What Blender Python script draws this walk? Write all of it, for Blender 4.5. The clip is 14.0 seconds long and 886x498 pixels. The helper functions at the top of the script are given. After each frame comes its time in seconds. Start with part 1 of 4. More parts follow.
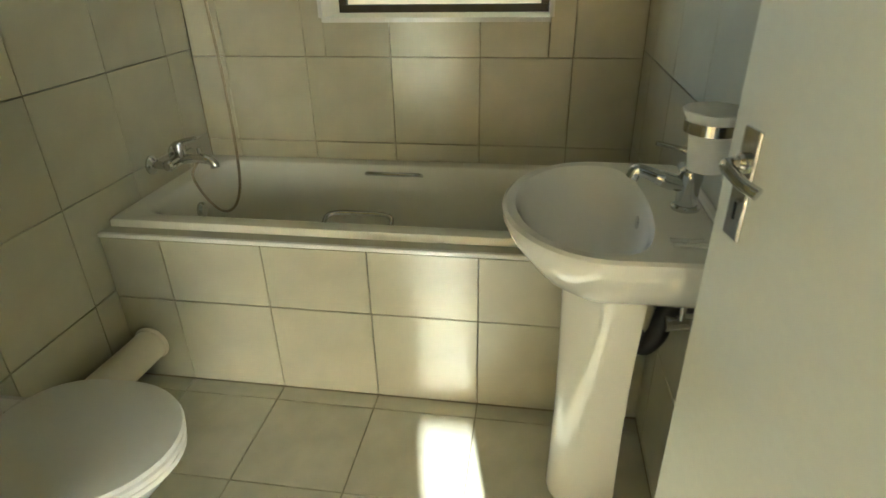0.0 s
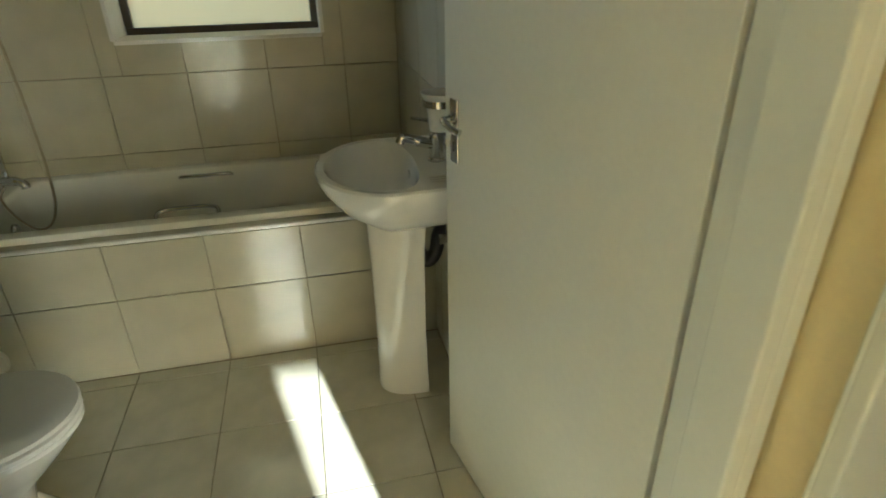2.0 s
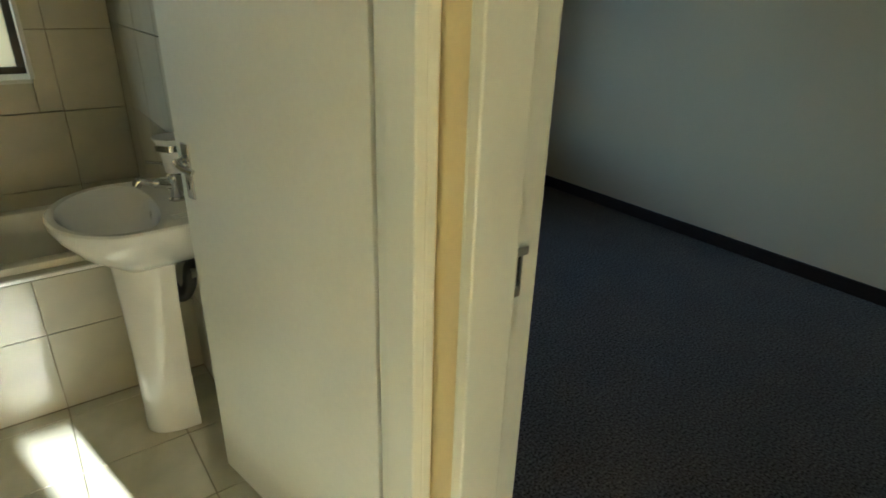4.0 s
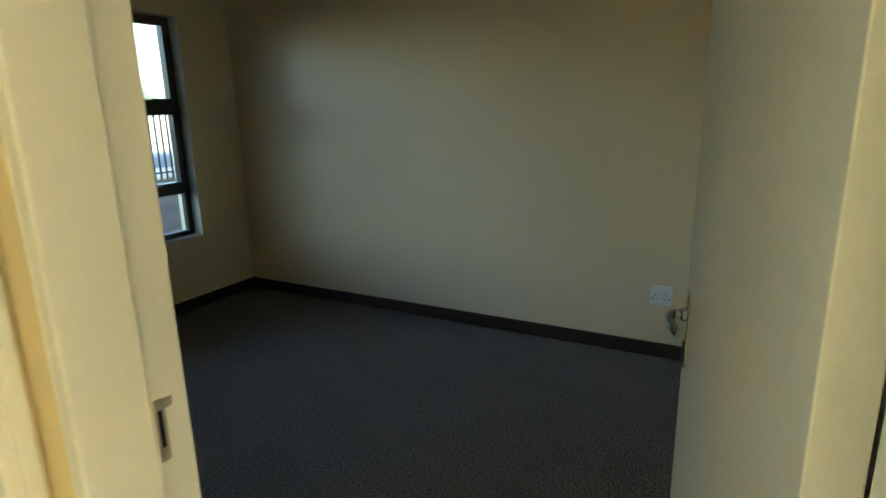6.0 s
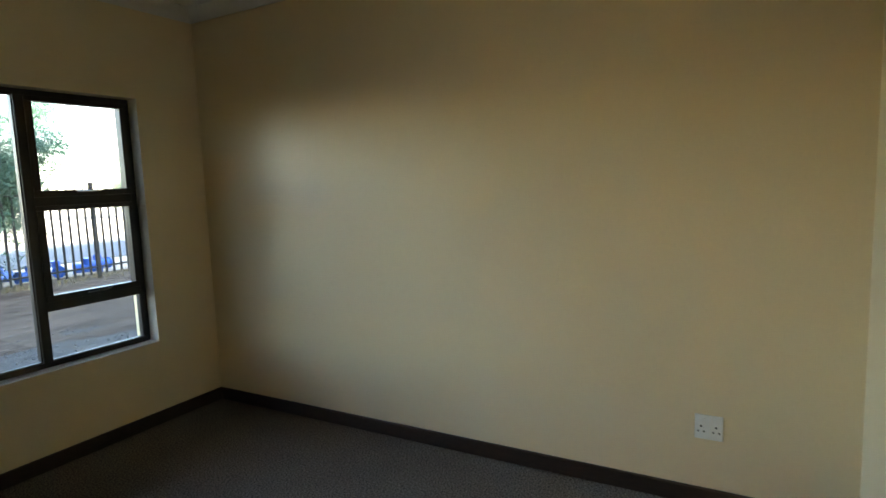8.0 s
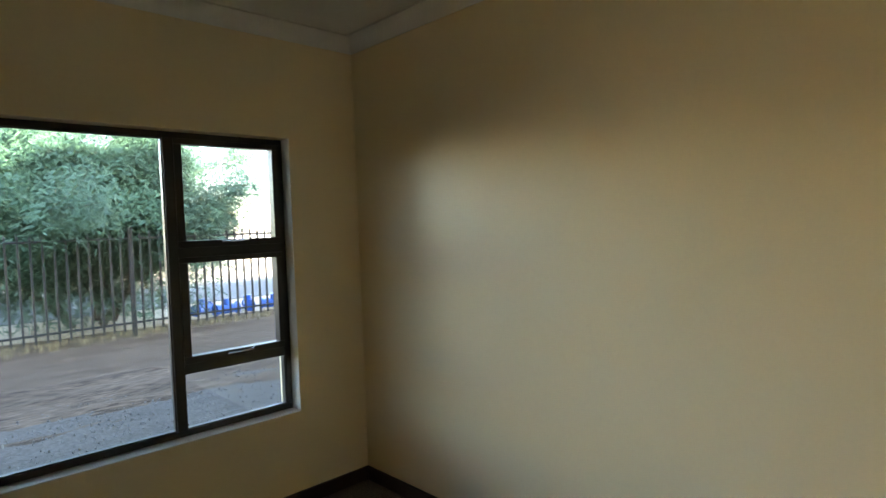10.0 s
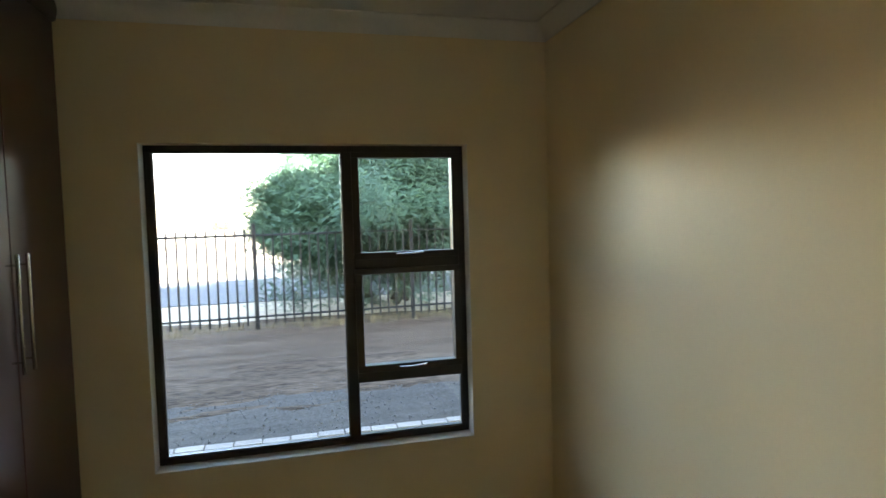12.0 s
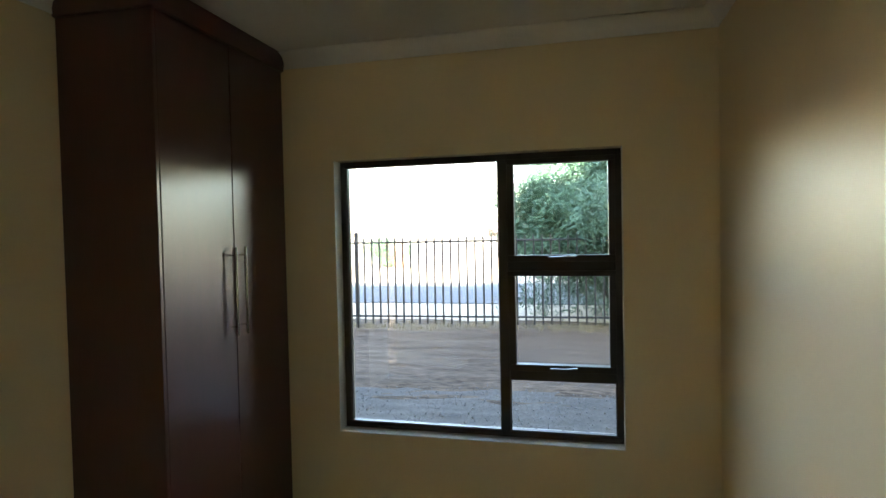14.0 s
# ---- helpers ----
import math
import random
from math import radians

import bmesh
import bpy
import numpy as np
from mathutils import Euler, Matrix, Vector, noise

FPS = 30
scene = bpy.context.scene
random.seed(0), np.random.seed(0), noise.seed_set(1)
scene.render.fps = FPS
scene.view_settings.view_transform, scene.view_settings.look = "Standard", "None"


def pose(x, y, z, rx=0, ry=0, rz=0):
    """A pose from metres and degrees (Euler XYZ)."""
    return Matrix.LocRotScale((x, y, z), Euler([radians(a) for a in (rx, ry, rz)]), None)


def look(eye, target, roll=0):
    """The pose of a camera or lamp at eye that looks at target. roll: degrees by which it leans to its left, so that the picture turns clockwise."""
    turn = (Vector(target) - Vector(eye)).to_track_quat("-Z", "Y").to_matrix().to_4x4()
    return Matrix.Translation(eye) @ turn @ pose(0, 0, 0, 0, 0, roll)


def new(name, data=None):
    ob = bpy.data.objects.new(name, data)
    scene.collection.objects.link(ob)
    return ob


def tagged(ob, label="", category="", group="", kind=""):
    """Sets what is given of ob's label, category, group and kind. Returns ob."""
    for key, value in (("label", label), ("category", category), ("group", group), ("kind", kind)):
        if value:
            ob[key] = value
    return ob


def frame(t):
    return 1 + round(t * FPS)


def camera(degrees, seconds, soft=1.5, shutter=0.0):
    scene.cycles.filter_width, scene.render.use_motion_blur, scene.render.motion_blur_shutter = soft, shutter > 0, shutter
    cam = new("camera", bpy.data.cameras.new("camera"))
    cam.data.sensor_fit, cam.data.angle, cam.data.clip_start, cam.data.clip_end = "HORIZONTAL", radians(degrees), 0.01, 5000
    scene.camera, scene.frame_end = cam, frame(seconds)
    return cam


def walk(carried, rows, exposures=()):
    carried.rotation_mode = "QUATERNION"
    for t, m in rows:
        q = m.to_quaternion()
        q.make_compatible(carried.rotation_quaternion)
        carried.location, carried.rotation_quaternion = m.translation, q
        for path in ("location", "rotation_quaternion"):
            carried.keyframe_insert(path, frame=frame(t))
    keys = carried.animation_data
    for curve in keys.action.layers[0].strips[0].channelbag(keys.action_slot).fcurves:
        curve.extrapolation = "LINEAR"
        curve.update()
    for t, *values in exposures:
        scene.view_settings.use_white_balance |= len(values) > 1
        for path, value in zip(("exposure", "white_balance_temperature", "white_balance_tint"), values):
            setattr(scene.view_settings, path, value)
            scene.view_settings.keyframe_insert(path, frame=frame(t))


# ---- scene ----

cam = camera(75.1, 14.0, shutter=0.3)
PATH = [
    (0, (1.332, -1.444, 1.316), (1.046, 0.312, 0.401), -1.2),
    (0.5, (1.339, -1.62, 1.337), (1.194, 0.15, 0.417), -1.1),
    (1, (1.331, -1.741, 1.362), (1.325, 0.035, 0.443), -0.9),
    (1.5, (1.308, -1.851, 1.387), (1.474, -0.083, 0.468), -1.0),
    (2, (1.285, -1.963, 1.408), (1.678, -0.227, 0.494), -1.0),
    (2.5, (1.281, -2.045, 1.429), (1.895, -0.369, 0.527), -1.1),
    (2.7, (1.284, -2.071, 1.438), (1.976, -0.423, 0.539), -1.1),
    (4.8, (1.255, -2.283, 1.491), (2.682, -1.039, 0.846), 0.5),
    (5, (1.279, -2.262, 1.45), (2.795, -1.091, 0.878), -1.0),
    (5.5, (1.333, -2.289, 1.45), (2.969, -1.264, 0.929), -1.7),
    (6, (1.462, -2.295, 1.475), (3.165, -1.365, 0.988), -1.3),
    (6.5, (1.599, -2.293, 1.481), (3.336, -1.403, 1.045), -1.3),
    (7, (1.746, -2.27, 1.496), (3.492, -1.372, 1.115), -1.5),
    (7.2, (1.817, -2.251, 1.507), (3.569, -1.347, 1.171), -1.6),
    (9.3, (2.463, -1.711, 1.548), (4.047, -0.493, 1.46), -2.3),
    (9.5, (2.527, -1.658, 1.559), (4.052, -0.367, 1.475), -2.3),
    (10, (2.724, -1.585, 1.6), (4.102, -0.137, 1.513), -2.0),
    (10.5, (2.928, -1.59, 1.601), (4.142, -0.002, 1.537), -2.3),
    (11, (3.167, -1.585, 1.717), (4.085, 0.188, 1.599), -1.6),
    (11.5, (3.327, -1.586, 1.7), (4.031, 0.283, 1.591), -1.6),
    (12, (3.51, -1.553, 1.728), (3.985, 0.387, 1.621), -1.6),
    (12.5, (3.708, -1.54, 1.738), (3.892, 0.449, 1.637), -1.6),
    (13, (3.924, -1.555, 1.72), (3.805, 0.439, 1.634), -1.6),
    (13.5, (4.077, -1.61, 1.709), (3.709, 0.355, 1.639), -1.4),
    (14, (4.197, -1.685, 1.69), (3.711, 0.254, 1.634), -1.2),
]
walk(cam, [(t, look(eye, target, roll)) for t, eye, target, roll in PATH],
     exposures=[(0, 3.3, 5450, 3), (1.2, 2.95, 5400, 2), (2.7, 2.42, 5350, 2), (4.8, 2.98, 5350, 3), (5.6, 3.1, 5550, 3), (7.2, 3.6, 6450, 11),
                (9.3, 4.0, 6800, 15), (12, 4.0, 6950, 17), (14, 4.05, 6950, 17)])

# ---- light: low sun from behind the house, open sky ----
SUN_EL, SUN_AZ = 20.8, 13.03   # degrees; the light runs north, leaning west
scene.cycles.blur_glossy = 0.0   # keeps the glint that the sunlit tiles throw on the walls crisp
world = bpy.data.worlds.new("sky")
scene.world = world
world.use_nodes = True
wn = world.node_tree.nodes
sky = wn.new("ShaderNodeTexSky")
sky.sky_type, sky.sun_disc = "NISHITA", False
sky.sun_elevation, sky.sun_rotation = radians(SUN_EL), radians(180 - SUN_AZ)
world.node_tree.links.new(sky.outputs[0], wn["Background"].inputs[0])
wn["Background"].inputs[1].default_value = 0.15
sun = new("sun", bpy.data.lights.new("sun", "SUN"))
sun.data.energy, sun.data.angle, sun.data.color = 5.0, radians(0.55), (1.0, 0.95, 0.86)
ce = math.cos(radians(SUN_EL))
toward = Vector((-math.sin(radians(SUN_AZ)) * ce, math.cos(radians(SUN_AZ)) * ce, -math.sin(radians(SUN_EL))))
sun.matrix_world = look((6, -20, 12), Vector((6, -20, 12)) + toward)

# ---- materials ----


def material(name, color, rough=0.5, metal=0.0, grain=40.0, vary=0.06, large=2.0, vary_large=0.08, bump=0.1, bump_scale=None,
             stretch=(1, 1, 1), per_piece=0.0, coat=0.0, spec=0.5, sheen=0.0, transmission=0.0):
    """Two scales of noise over the colour, grain bump, and a little change from piece to piece."""
    m = bpy.data.materials.new(name)
    m.use_nodes = True
    nt = m.node_tree
    n, ln = nt.nodes, nt.links
    b = n["Principled BSDF"]
    co = n.new("ShaderNodeTexCoord")
    mp = n.new("ShaderNodeMapping")
    mp.inputs["Scale"].default_value = stretch
    ln.new(co.outputs["Object"], mp.inputs[0])
    value = None
    for scale, amount in ((grain, vary), (large, vary_large)):
        tx = n.new("ShaderNodeTexNoise")
        tx.inputs["Scale"].default_value, tx.inputs["Detail"].default_value = scale, 5
        ln.new(mp.outputs[0], tx.inputs["Vector"])
        mr = n.new("ShaderNodeMapRange")
        mr.inputs[1].default_value, mr.inputs[2].default_value = 0.3, 0.7
        mr.inputs[3].default_value, mr.inputs[4].default_value = 1 - amount, 1 + amount
        ln.new(tx.outputs[0], mr.inputs[0])
        if value is None:
            value, fine = mr.outputs[0], tx
        else:
            mu = n.new("ShaderNodeMath")
            mu.operation = "MULTIPLY"
            ln.new(value, mu.inputs[0]), ln.new(mr.outputs[0], mu.inputs[1])
            value = mu.outputs[0]
    if per_piece:
        oi = n.new("ShaderNodeObjectInfo")
        mr = n.new("ShaderNodeMapRange")
        mr.inputs[3].default_value, mr.inputs[4].default_value = 1 - per_piece, 1 + per_piece
        ln.new(oi.outputs["Random"], mr.inputs[0])
        mu = n.new("ShaderNodeMath")
        mu.operation = "MULTIPLY"
        ln.new(value, mu.inputs[0]), ln.new(mr.outputs[0], mu.inputs[1])
        value = mu.outputs[0]
    vm = n.new("ShaderNodeVectorMath")
    vm.operation = "SCALE"
    vm.inputs[0].default_value = color
    ln.new(value, vm.inputs["Scale"])
    ln.new(vm.outputs[0], b.inputs["Base Color"])
    b.inputs["Roughness"].default_value, b.inputs["Metallic"].default_value = rough, metal
    b.inputs["Coat Weight"].default_value, b.inputs["Specular IOR Level"].default_value = coat, spec
    b.inputs["Coat Roughness"].default_value = 0.08
    b.inputs["Sheen Weight"].default_value = sheen
    b.inputs["Transmission Weight"].default_value = transmission
    if bump:
        bp = n.new("ShaderNodeBump")
        bp.inputs["Strength"].default_value, bp.inputs["Distance"].default_value = bump, 0.002
        src = fine
        if bump_scale:
            src = n.new("ShaderNodeTexNoise")
            src.inputs["Scale"].default_value, src.inputs["Detail"].default_value = bump_scale, 4
            ln.new(mp.outputs[0], src.inputs["Vector"])
        ln.new(src.outputs[0], bp.inputs["Height"])
        ln.new(bp.outputs[0], b.inputs["Normal"])
    return m


TILE = material("glazed_tile", (0.455, 0.43, 0.305), 0.30, grain=9, vary=0.05, large=3, vary_large=0.05, spec=0.9, bump=0.012, bump_scale=14, per_piece=0.035)
FLOOR_TILE = material("floor_tile", (0.57, 0.54, 0.40), 0.15, coat=1.0, grain=11, vary=0.06, large=3, vary_large=0.06, spec=1.0, bump=0.010, bump_scale=18, per_piece=0.04)
FLOOR_TILE.node_tree.nodes["Principled BSDF"].inputs["Coat Roughness"].default_value = 0.12
FLOOR_TILE.node_tree.nodes["Principled BSDF"].inputs["Coat IOR"].default_value = 1.7
GROUT = material("grout", (0.27, 0.23, 0.16), 0.9, grain=60, vary=0.15, bump=0.3)
PAINT = material("cream_paint", (0.83, 0.70, 0.47), 0.40, grain=120, vary=0.012, large=1.2, vary_large=0.025, bump=0.05, bump_scale=120, spec=0.55)
YELLOW = material("yellow_paint", (0.78, 0.66, 0.36), 0.45, grain=90, vary=0.02, large=1.5, vary_large=0.04, bump=0.1, bump_scale=120)
ENAMEL = material("cream_enamel", (0.80, 0.80, 0.68), 0.36, grain=60, vary=0.012, large=3, vary_large=0.02, bump=0.06, bump_scale=70)
DOORPAINT = material("door_paint", (0.77, 0.77, 0.68), 0.40, grain=70, vary=0.015, large=2.5, vary_large=0.025, bump=0.06, bump_scale=60)
WHITE_PLASTER = material("white_plaster", (0.78, 0.77, 0.73), 0.7, grain=50, vary=0.02, large=2, vary_large=0.03, bump=0.12)
CEILING = material("ceiling_board", (0.74, 0.72, 0.66), 0.8, grain=50, vary=0.02, large=1.5, vary_large=0.04, bump=0.08)
CERAMIC = material("white_ceramic", (0.84, 0.83, 0.77), 0.07, grain=8, vary=0.01, large=2, vary_large=0.015, bump=0.0, coat=0.5)
ACRYLIC = material("white_acrylic", (0.76, 0.74, 0.63), 0.16, grain=8, vary=0.012, large=2, vary_large=0.02, bump=0.0)
PLASTIC = material("white_plastic", (0.74, 0.73, 0.68), 0.30, grain=20, vary=0.012, large=3, vary_large=0.02, bump=0.03)
PVC = material("pvc_pipe", (0.74, 0.69, 0.55), 0.38, grain=20, vary=0.02, large=4, vary_large=0.03, bump=0.03)
CHROME = material("chrome", (0.62, 0.62, 0.62), 0.07, metal=1.0, grain=30, vary=0.02, bump=0.0)
STEEL = material("brushed_steel", (0.58, 0.55, 0.50), 0.26, metal=1.0, grain=60, vary=0.05, bump=0.05, stretch=(1, 1, 0.1))
HOSE = material("bronzed_hose_steel", (0.34, 0.29, 0.21), 0.28, metal=1.0, grain=60, vary=0.1, bump=0.0)
BRASS = material("dull_zinc_plate", (0.50, 0.46, 0.36), 0.38, metal=0.9, grain=60, vary=0.08, bump=0.05)
WHITE = material("white_switch_plastic", (0.88, 0.88, 0.86), 0.3, grain=20, vary=0.01, large=3, vary_large=0.015, bump=0.0)
BLACK = material("black_rubber", (0.02, 0.018, 0.016), 0.5, grain=30, vary=0.1)
CARPET = material("grey_carpet", (0.148, 0.122, 0.101), 0.95, grain=105, vary=1.0, large=4, vary_large=0.10, bump=0.6, bump_scale=105, spec=0.05, sheen=0.1)
SKIRT = material("dark_stained_wood", (0.035, 0.02, 0.014), 0.34, grain=18, vary=0.25, large=3, vary_large=0.1, bump=0.1, stretch=(1, 1, 8))
MAHOGANY = material("mahogany_foil", (0.066, 0.012, 0.010), 0.28, grain=60, vary=0.16, large=4, vary_large=0.08, bump=0.05, stretch=(6, 6, 0.2), spec=0.8, coat=0.6)
MAHOGANY.node_tree.nodes["Principled BSDF"].inputs["Coat Roughness"].default_value = 0.22
BRONZE = material("bronze_aluminium", (0.035, 0.026, 0.020), 0.36, grain=60, vary=0.06, large=3, vary_large=0.05, bump=0.04)
DIRT = material("bare_earth", (0.104, 0.077, 0.055), 0.95, grain=24, vary=0.7, large=1.6, vary_large=0.3, bump=1.0, bump_scale=34, stretch=(0.3, 1.8, 1), spec=0.1)
GRAVEL = material("grey_gravel", (0.072, 0.064, 0.053), 0.9, grain=38, vary=0.4, large=1.5, vary_large=0.15, bump=1.0, bump_scale=45)
STONE = material("gravel_stone", (0.15, 0.143, 0.135), 0.85, grain=30, vary=0.2, per_piece=0.3, bump=0.4)
PAVER = material("concrete_paver", (0.38, 0.345, 0.31), 0.85, grain=40, vary=0.15, large=4, vary_large=0.1, bump=0.5, per_piece=0.12)
ASPHALT = material("asphalt", (0.085, 0.09, 0.10), 0.85, grain=60, vary=0.2, large=0.5, vary_large=0.15, bump=0.3)
SAND = material("pale_sand", (0.48, 0.40, 0.29), 0.95, grain=6, vary=0.15, large=0.3, vary_large=0.15, bump=0.5)
DRYGRASS = material("dry_grass", (0.36, 0.30, 0.16), 0.9, grain=30, vary=0.3, large=2, vary_large=0.2, bump=0.2)
IRON = material("black_painted_steel", (0.018, 0.020, 0.020), 0.5, grain=50, vary=0.15, bump=0.1)
BARK = material("bark", (0.10, 0.075, 0.055), 0.9, grain=30, vary=0.3, large=5, vary_large=0.2, bump=1.0, stretch=(1, 1, 0.3))
LEAF = material("grey_green_leaf", (0.058, 0.128, 0.070), 0.6, grain=3, vary=0.25, large=0.8, vary_large=0.3, bump=0.0)
LEAF.node_tree.nodes["Principled BSDF"].inputs["Subsurface Weight"].default_value = 0.0
BLUE = material("blue_plastic", (0.02, 0.13, 0.55), 0.35, grain=20, vary=0.05, large=3, vary_large=0.05, bump=0.02)
BRICK = material("red_brick", (0.32, 0.17, 0.11), 0.9, grain=30, vary=0.15, large=2, vary_large=0.12, bump=0.4, per_piece=0.15)
ROOF = material("roof_sheet", (0.22, 0.12, 0.09), 0.6, grain=20, vary=0.08, large=1, vary_large=0.1, bump=0.1)
OUTWALL = material("rough_plaster", (0.52, 0.44, 0.33), 0.85, grain=60, vary=0.05, large=1, vary_large=0.06, bump=0.5)
LOUNGE = material("lounge_tile", (0.68, 0.67, 0.61), 0.14, grain=8, vary=0.06, large=2, vary_large=0.06, bump=0.004, bump_scale=18, coat=0.6, spec=0.8)
LOUNGE.node_tree.nodes["Principled BSDF"].inputs["Coat IOR"].default_value = 1.7
# near-black on solid pieces: the shade inside small holes, put into colour
HOLE_SHADE = material("hole_shade", (0.01, 0.01, 0.01), 0.8, bump=0.0)


def glass_material(name, frosted):
    m = bpy.data.materials.new(name)
    m.use_nodes = True
    n, ln = m.node_tree.nodes, m.node_tree.links
    b = n["Principled BSDF"]
    out = n["Material Output"]
    if frosted:
        b.inputs["Base Color"].default_value = (0.93, 0.84, 0.64, 1)
        b.inputs["Roughness"].default_value = 0.25
        tl = n.new("ShaderNodeBsdfTranslucent")
        tl.inputs[0].default_value = (1.0, 0.80, 0.53, 1)
        mx = n.new("ShaderNodeMixShader")
        mx.inputs[0].default_value = 0.85
        ln.new(b.outputs[0], mx.inputs[1]), ln.new(tl.outputs[0], mx.inputs[2])
        ln.new(mx.outputs[0], out.inputs[0])
    else:
        tr = n.new("ShaderNodeBsdfTransparent")
        tr.inputs[0].default_value = (0.96, 0.98, 0.97, 1)
        gl = n.new("ShaderNodeBsdfGlossy")
        gl.inputs["Roughness"].default_value = 0.0
        fr = n.new("ShaderNodeFresnel")
        fr.inputs[0].default_value = 1.45
        mx = n.new("ShaderNodeMixShader")
        ln.new(fr.outputs[0], mx.inputs[0]), ln.new(tr.outputs[0], mx.inputs[1]), ln.new(gl.outputs[0], mx.inputs[2])
        ln.new(mx.outputs[0], out.inputs[0])
    return m


GLASS = glass_material("clear_glass", False)
FROST = glass_material("frosted_glass", True)

# ---- mesh helpers ----


def box(bm, x0, x1, y0, y1, z0, z1, bevel=0.0, seg=2):
    """Adds a box, with its edges rounded by bevel."""
    made = bmesh.ops.create_cube(bm, size=1.0)["verts"]
    bmesh.ops.scale(bm, vec=(x1 - x0, y1 - y0, z1 - z0), verts=made)
    bmesh.ops.translate(bm, vec=((x0 + x1) / 2, (y0 + y1) / 2, (z0 + z1) / 2), verts=made)
    if bevel:
        edges = list({e for v in made for e in v.link_edges})
        bmesh.ops.bevel(bm, geom=edges, offset=bevel, segments=seg, affect="EDGES", profile=0.5)
    return bm


def boxes(*rows, bevel=0.0):
    bm = bmesh.new()
    for r in rows:
        box(bm, *r, bevel=bevel)
    bm.faces.layers.int.new("flat_sides")
    return bm


def loft(loops, close_start=True, close_end=True):
    """Skins loops of equally many points."""
    bm = bmesh.new()
    rings = [[bm.verts.new(p) for p in lp] for lp in loops]
    n = len(rings[0])
    for a, b in zip(rings, rings[1:]):
        for i in range(n):
            bm.faces.new((a[i], a[(i + 1) % n], b[(i + 1) % n], b[i]))
    if close_start:
        bm.faces.new(list(reversed(rings[0])))
    if close_end:
        bm.faces.new(rings[-1])
    bmesh.ops.recalc_face_normals(bm, faces=bm.faces)
    return bm


def lathe(profile, seg=32, axis="z", at=(0, 0, 0)):
    """Turns (radius, height) pairs round an axis."""
    loops = []
    for r, h in profile:
        ring = []
        for i in range(seg):
            a = 2 * math.pi * i / seg
            c, s_ = r * math.cos(a), r * math.sin(a)
            p = {"z": (c, s_, h), "x": (h, c, s_), "y": (s_, h, c)}[axis]
            ring.append(Vector(p) + Vector(at))
        loops.append(ring)
    return loft(loops)


def smooth_path(points, steps=8):
    """Catmull-Rom through the points."""
    ps = [Vector(p) for p in points]
    ps = [2 * ps[0] - ps[1]] + ps + [2 * ps[-1] - ps[-2]]
    out = []
    for i in range(1, len(ps) - 2):
        a, b, c, d = ps[i - 1:i + 3]
        for k in range(steps):
            t = k / steps
            out.append(0.5 * ((2 * b) + (c - a) * t + (2 * a - 5 * b + 4 * c - d) * t * t + (3 * b - a - 3 * c + d) * t ** 3))
    out.append(ps[-2])
    return out


def tube(points, radius, seg=10):
    """A round bar along points; radius is a number, or one for each point."""
    loops = []
    up = None
    for i, p in enumerate(points):
        p = Vector(p)
        d = (Vector(points[min(i + 1, len(points) - 1)]) - Vector(points[max(i - 1, 0)])).normalized()
        if up is None:
            up = d.orthogonal().normalized()
        up = (up - d * up.dot(d)).normalized()
        side = d.cross(up)
        r = radius[i] if isinstance(radius, (list, tuple)) else radius
        loops.append([p + r * (math.cos(2 * math.pi * k / seg) * up + math.sin(2 * math.pi * k / seg) * side) for k in range(seg)])
    return loft(loops)


def mesh_of(name, bm, mat, smooth=True):
    me = bpy.data.meshes.new(name)
    bm.normal_update()
    flat = "flat_sides" in bm.faces.layers.int.keys()
    bm.to_mesh(me)
    bm.free()
    me.materials.append(mat)
    if smooth and not flat:
        me.polygons.foreach_set("use_smooth", [True] * len(me.polygons))
        me.set_sharp_from_angle(angle=radians(40))
    return me


def part(name, bm, mat, parent=None, label="", smooth=True):
    ob = new(name, mesh_of(name, bm, mat, smooth))
    if parent:
        ob.parent = parent
    return tagged(ob, label)


def thing(name, label, category, at=(0, 0, 0), group="", kind=""):
    return tagged_at(new(name), at, label, category, group, kind)


def tagged_at(ob, at, label, category, group="", kind=""):
    ob.location = at
    return tagged(ob, label, category, group, kind)


def structure(name, bm, mat, label, category, smooth=False):
    return tagged(part(name, bm, mat, smooth=smooth), label, category, kind="structure")


def wall_boxes(axis, a0, a1, c0, c1, z0, z1, holes=()):
    """A wall along x or y from a0 to a1, across from c0 to c1, with (from, to, bottom, top) openings."""
    bm = bmesh.new()

    def put(p, q, zb, zt):
        if q - p > 1e-4 and zt - zb > 1e-4:
            box(bm, p, q, c0, c1, zb, zt) if axis == "x" else box(bm, c0, c1, p, q, zb, zt)

    cut = a0
    for h0, h1, hb, ht in sorted(holes):
        put(cut, h0, z0, z1)
        put(h0, h1, z0, hb)
        put(h0, h1, ht, z1)
        cut = h1
    put(cut, a1, z0, z1)
    return bm


# ---- the plan ----
BX, BN, BS = 1.70, 0.73, -1.415           # bathroom: east face, north face, south face
WX0, WX1 = 1.785, 1.92                   # wall between passage and bedroom
EX, RN, RS = 4.83, 1.387, -2.45          # bedroom: east, north and south faces
TOP = 2.745                              # ceiling
WB0 = 1.987                              # bedroom west face beside the wardrobe
WF = 2.475                               # wardrobe's front face
OUT = 1.62                               # outer face of the bedroom's north wall
WIN = (2.788, 4.376, 0.546, 2.114)          # bedroom window opening
BWIN = (0.546, 1.373, 1.107, 2.07)       # bathroom window opening
BDOOR = (0.84, 1.755)                     # bathroom doorway along x
RDOOR = (-2.40, -1.622)                  # bedroom doorway along y
LS = -5.5                                # added lounge, unseen: inner face of its south wall

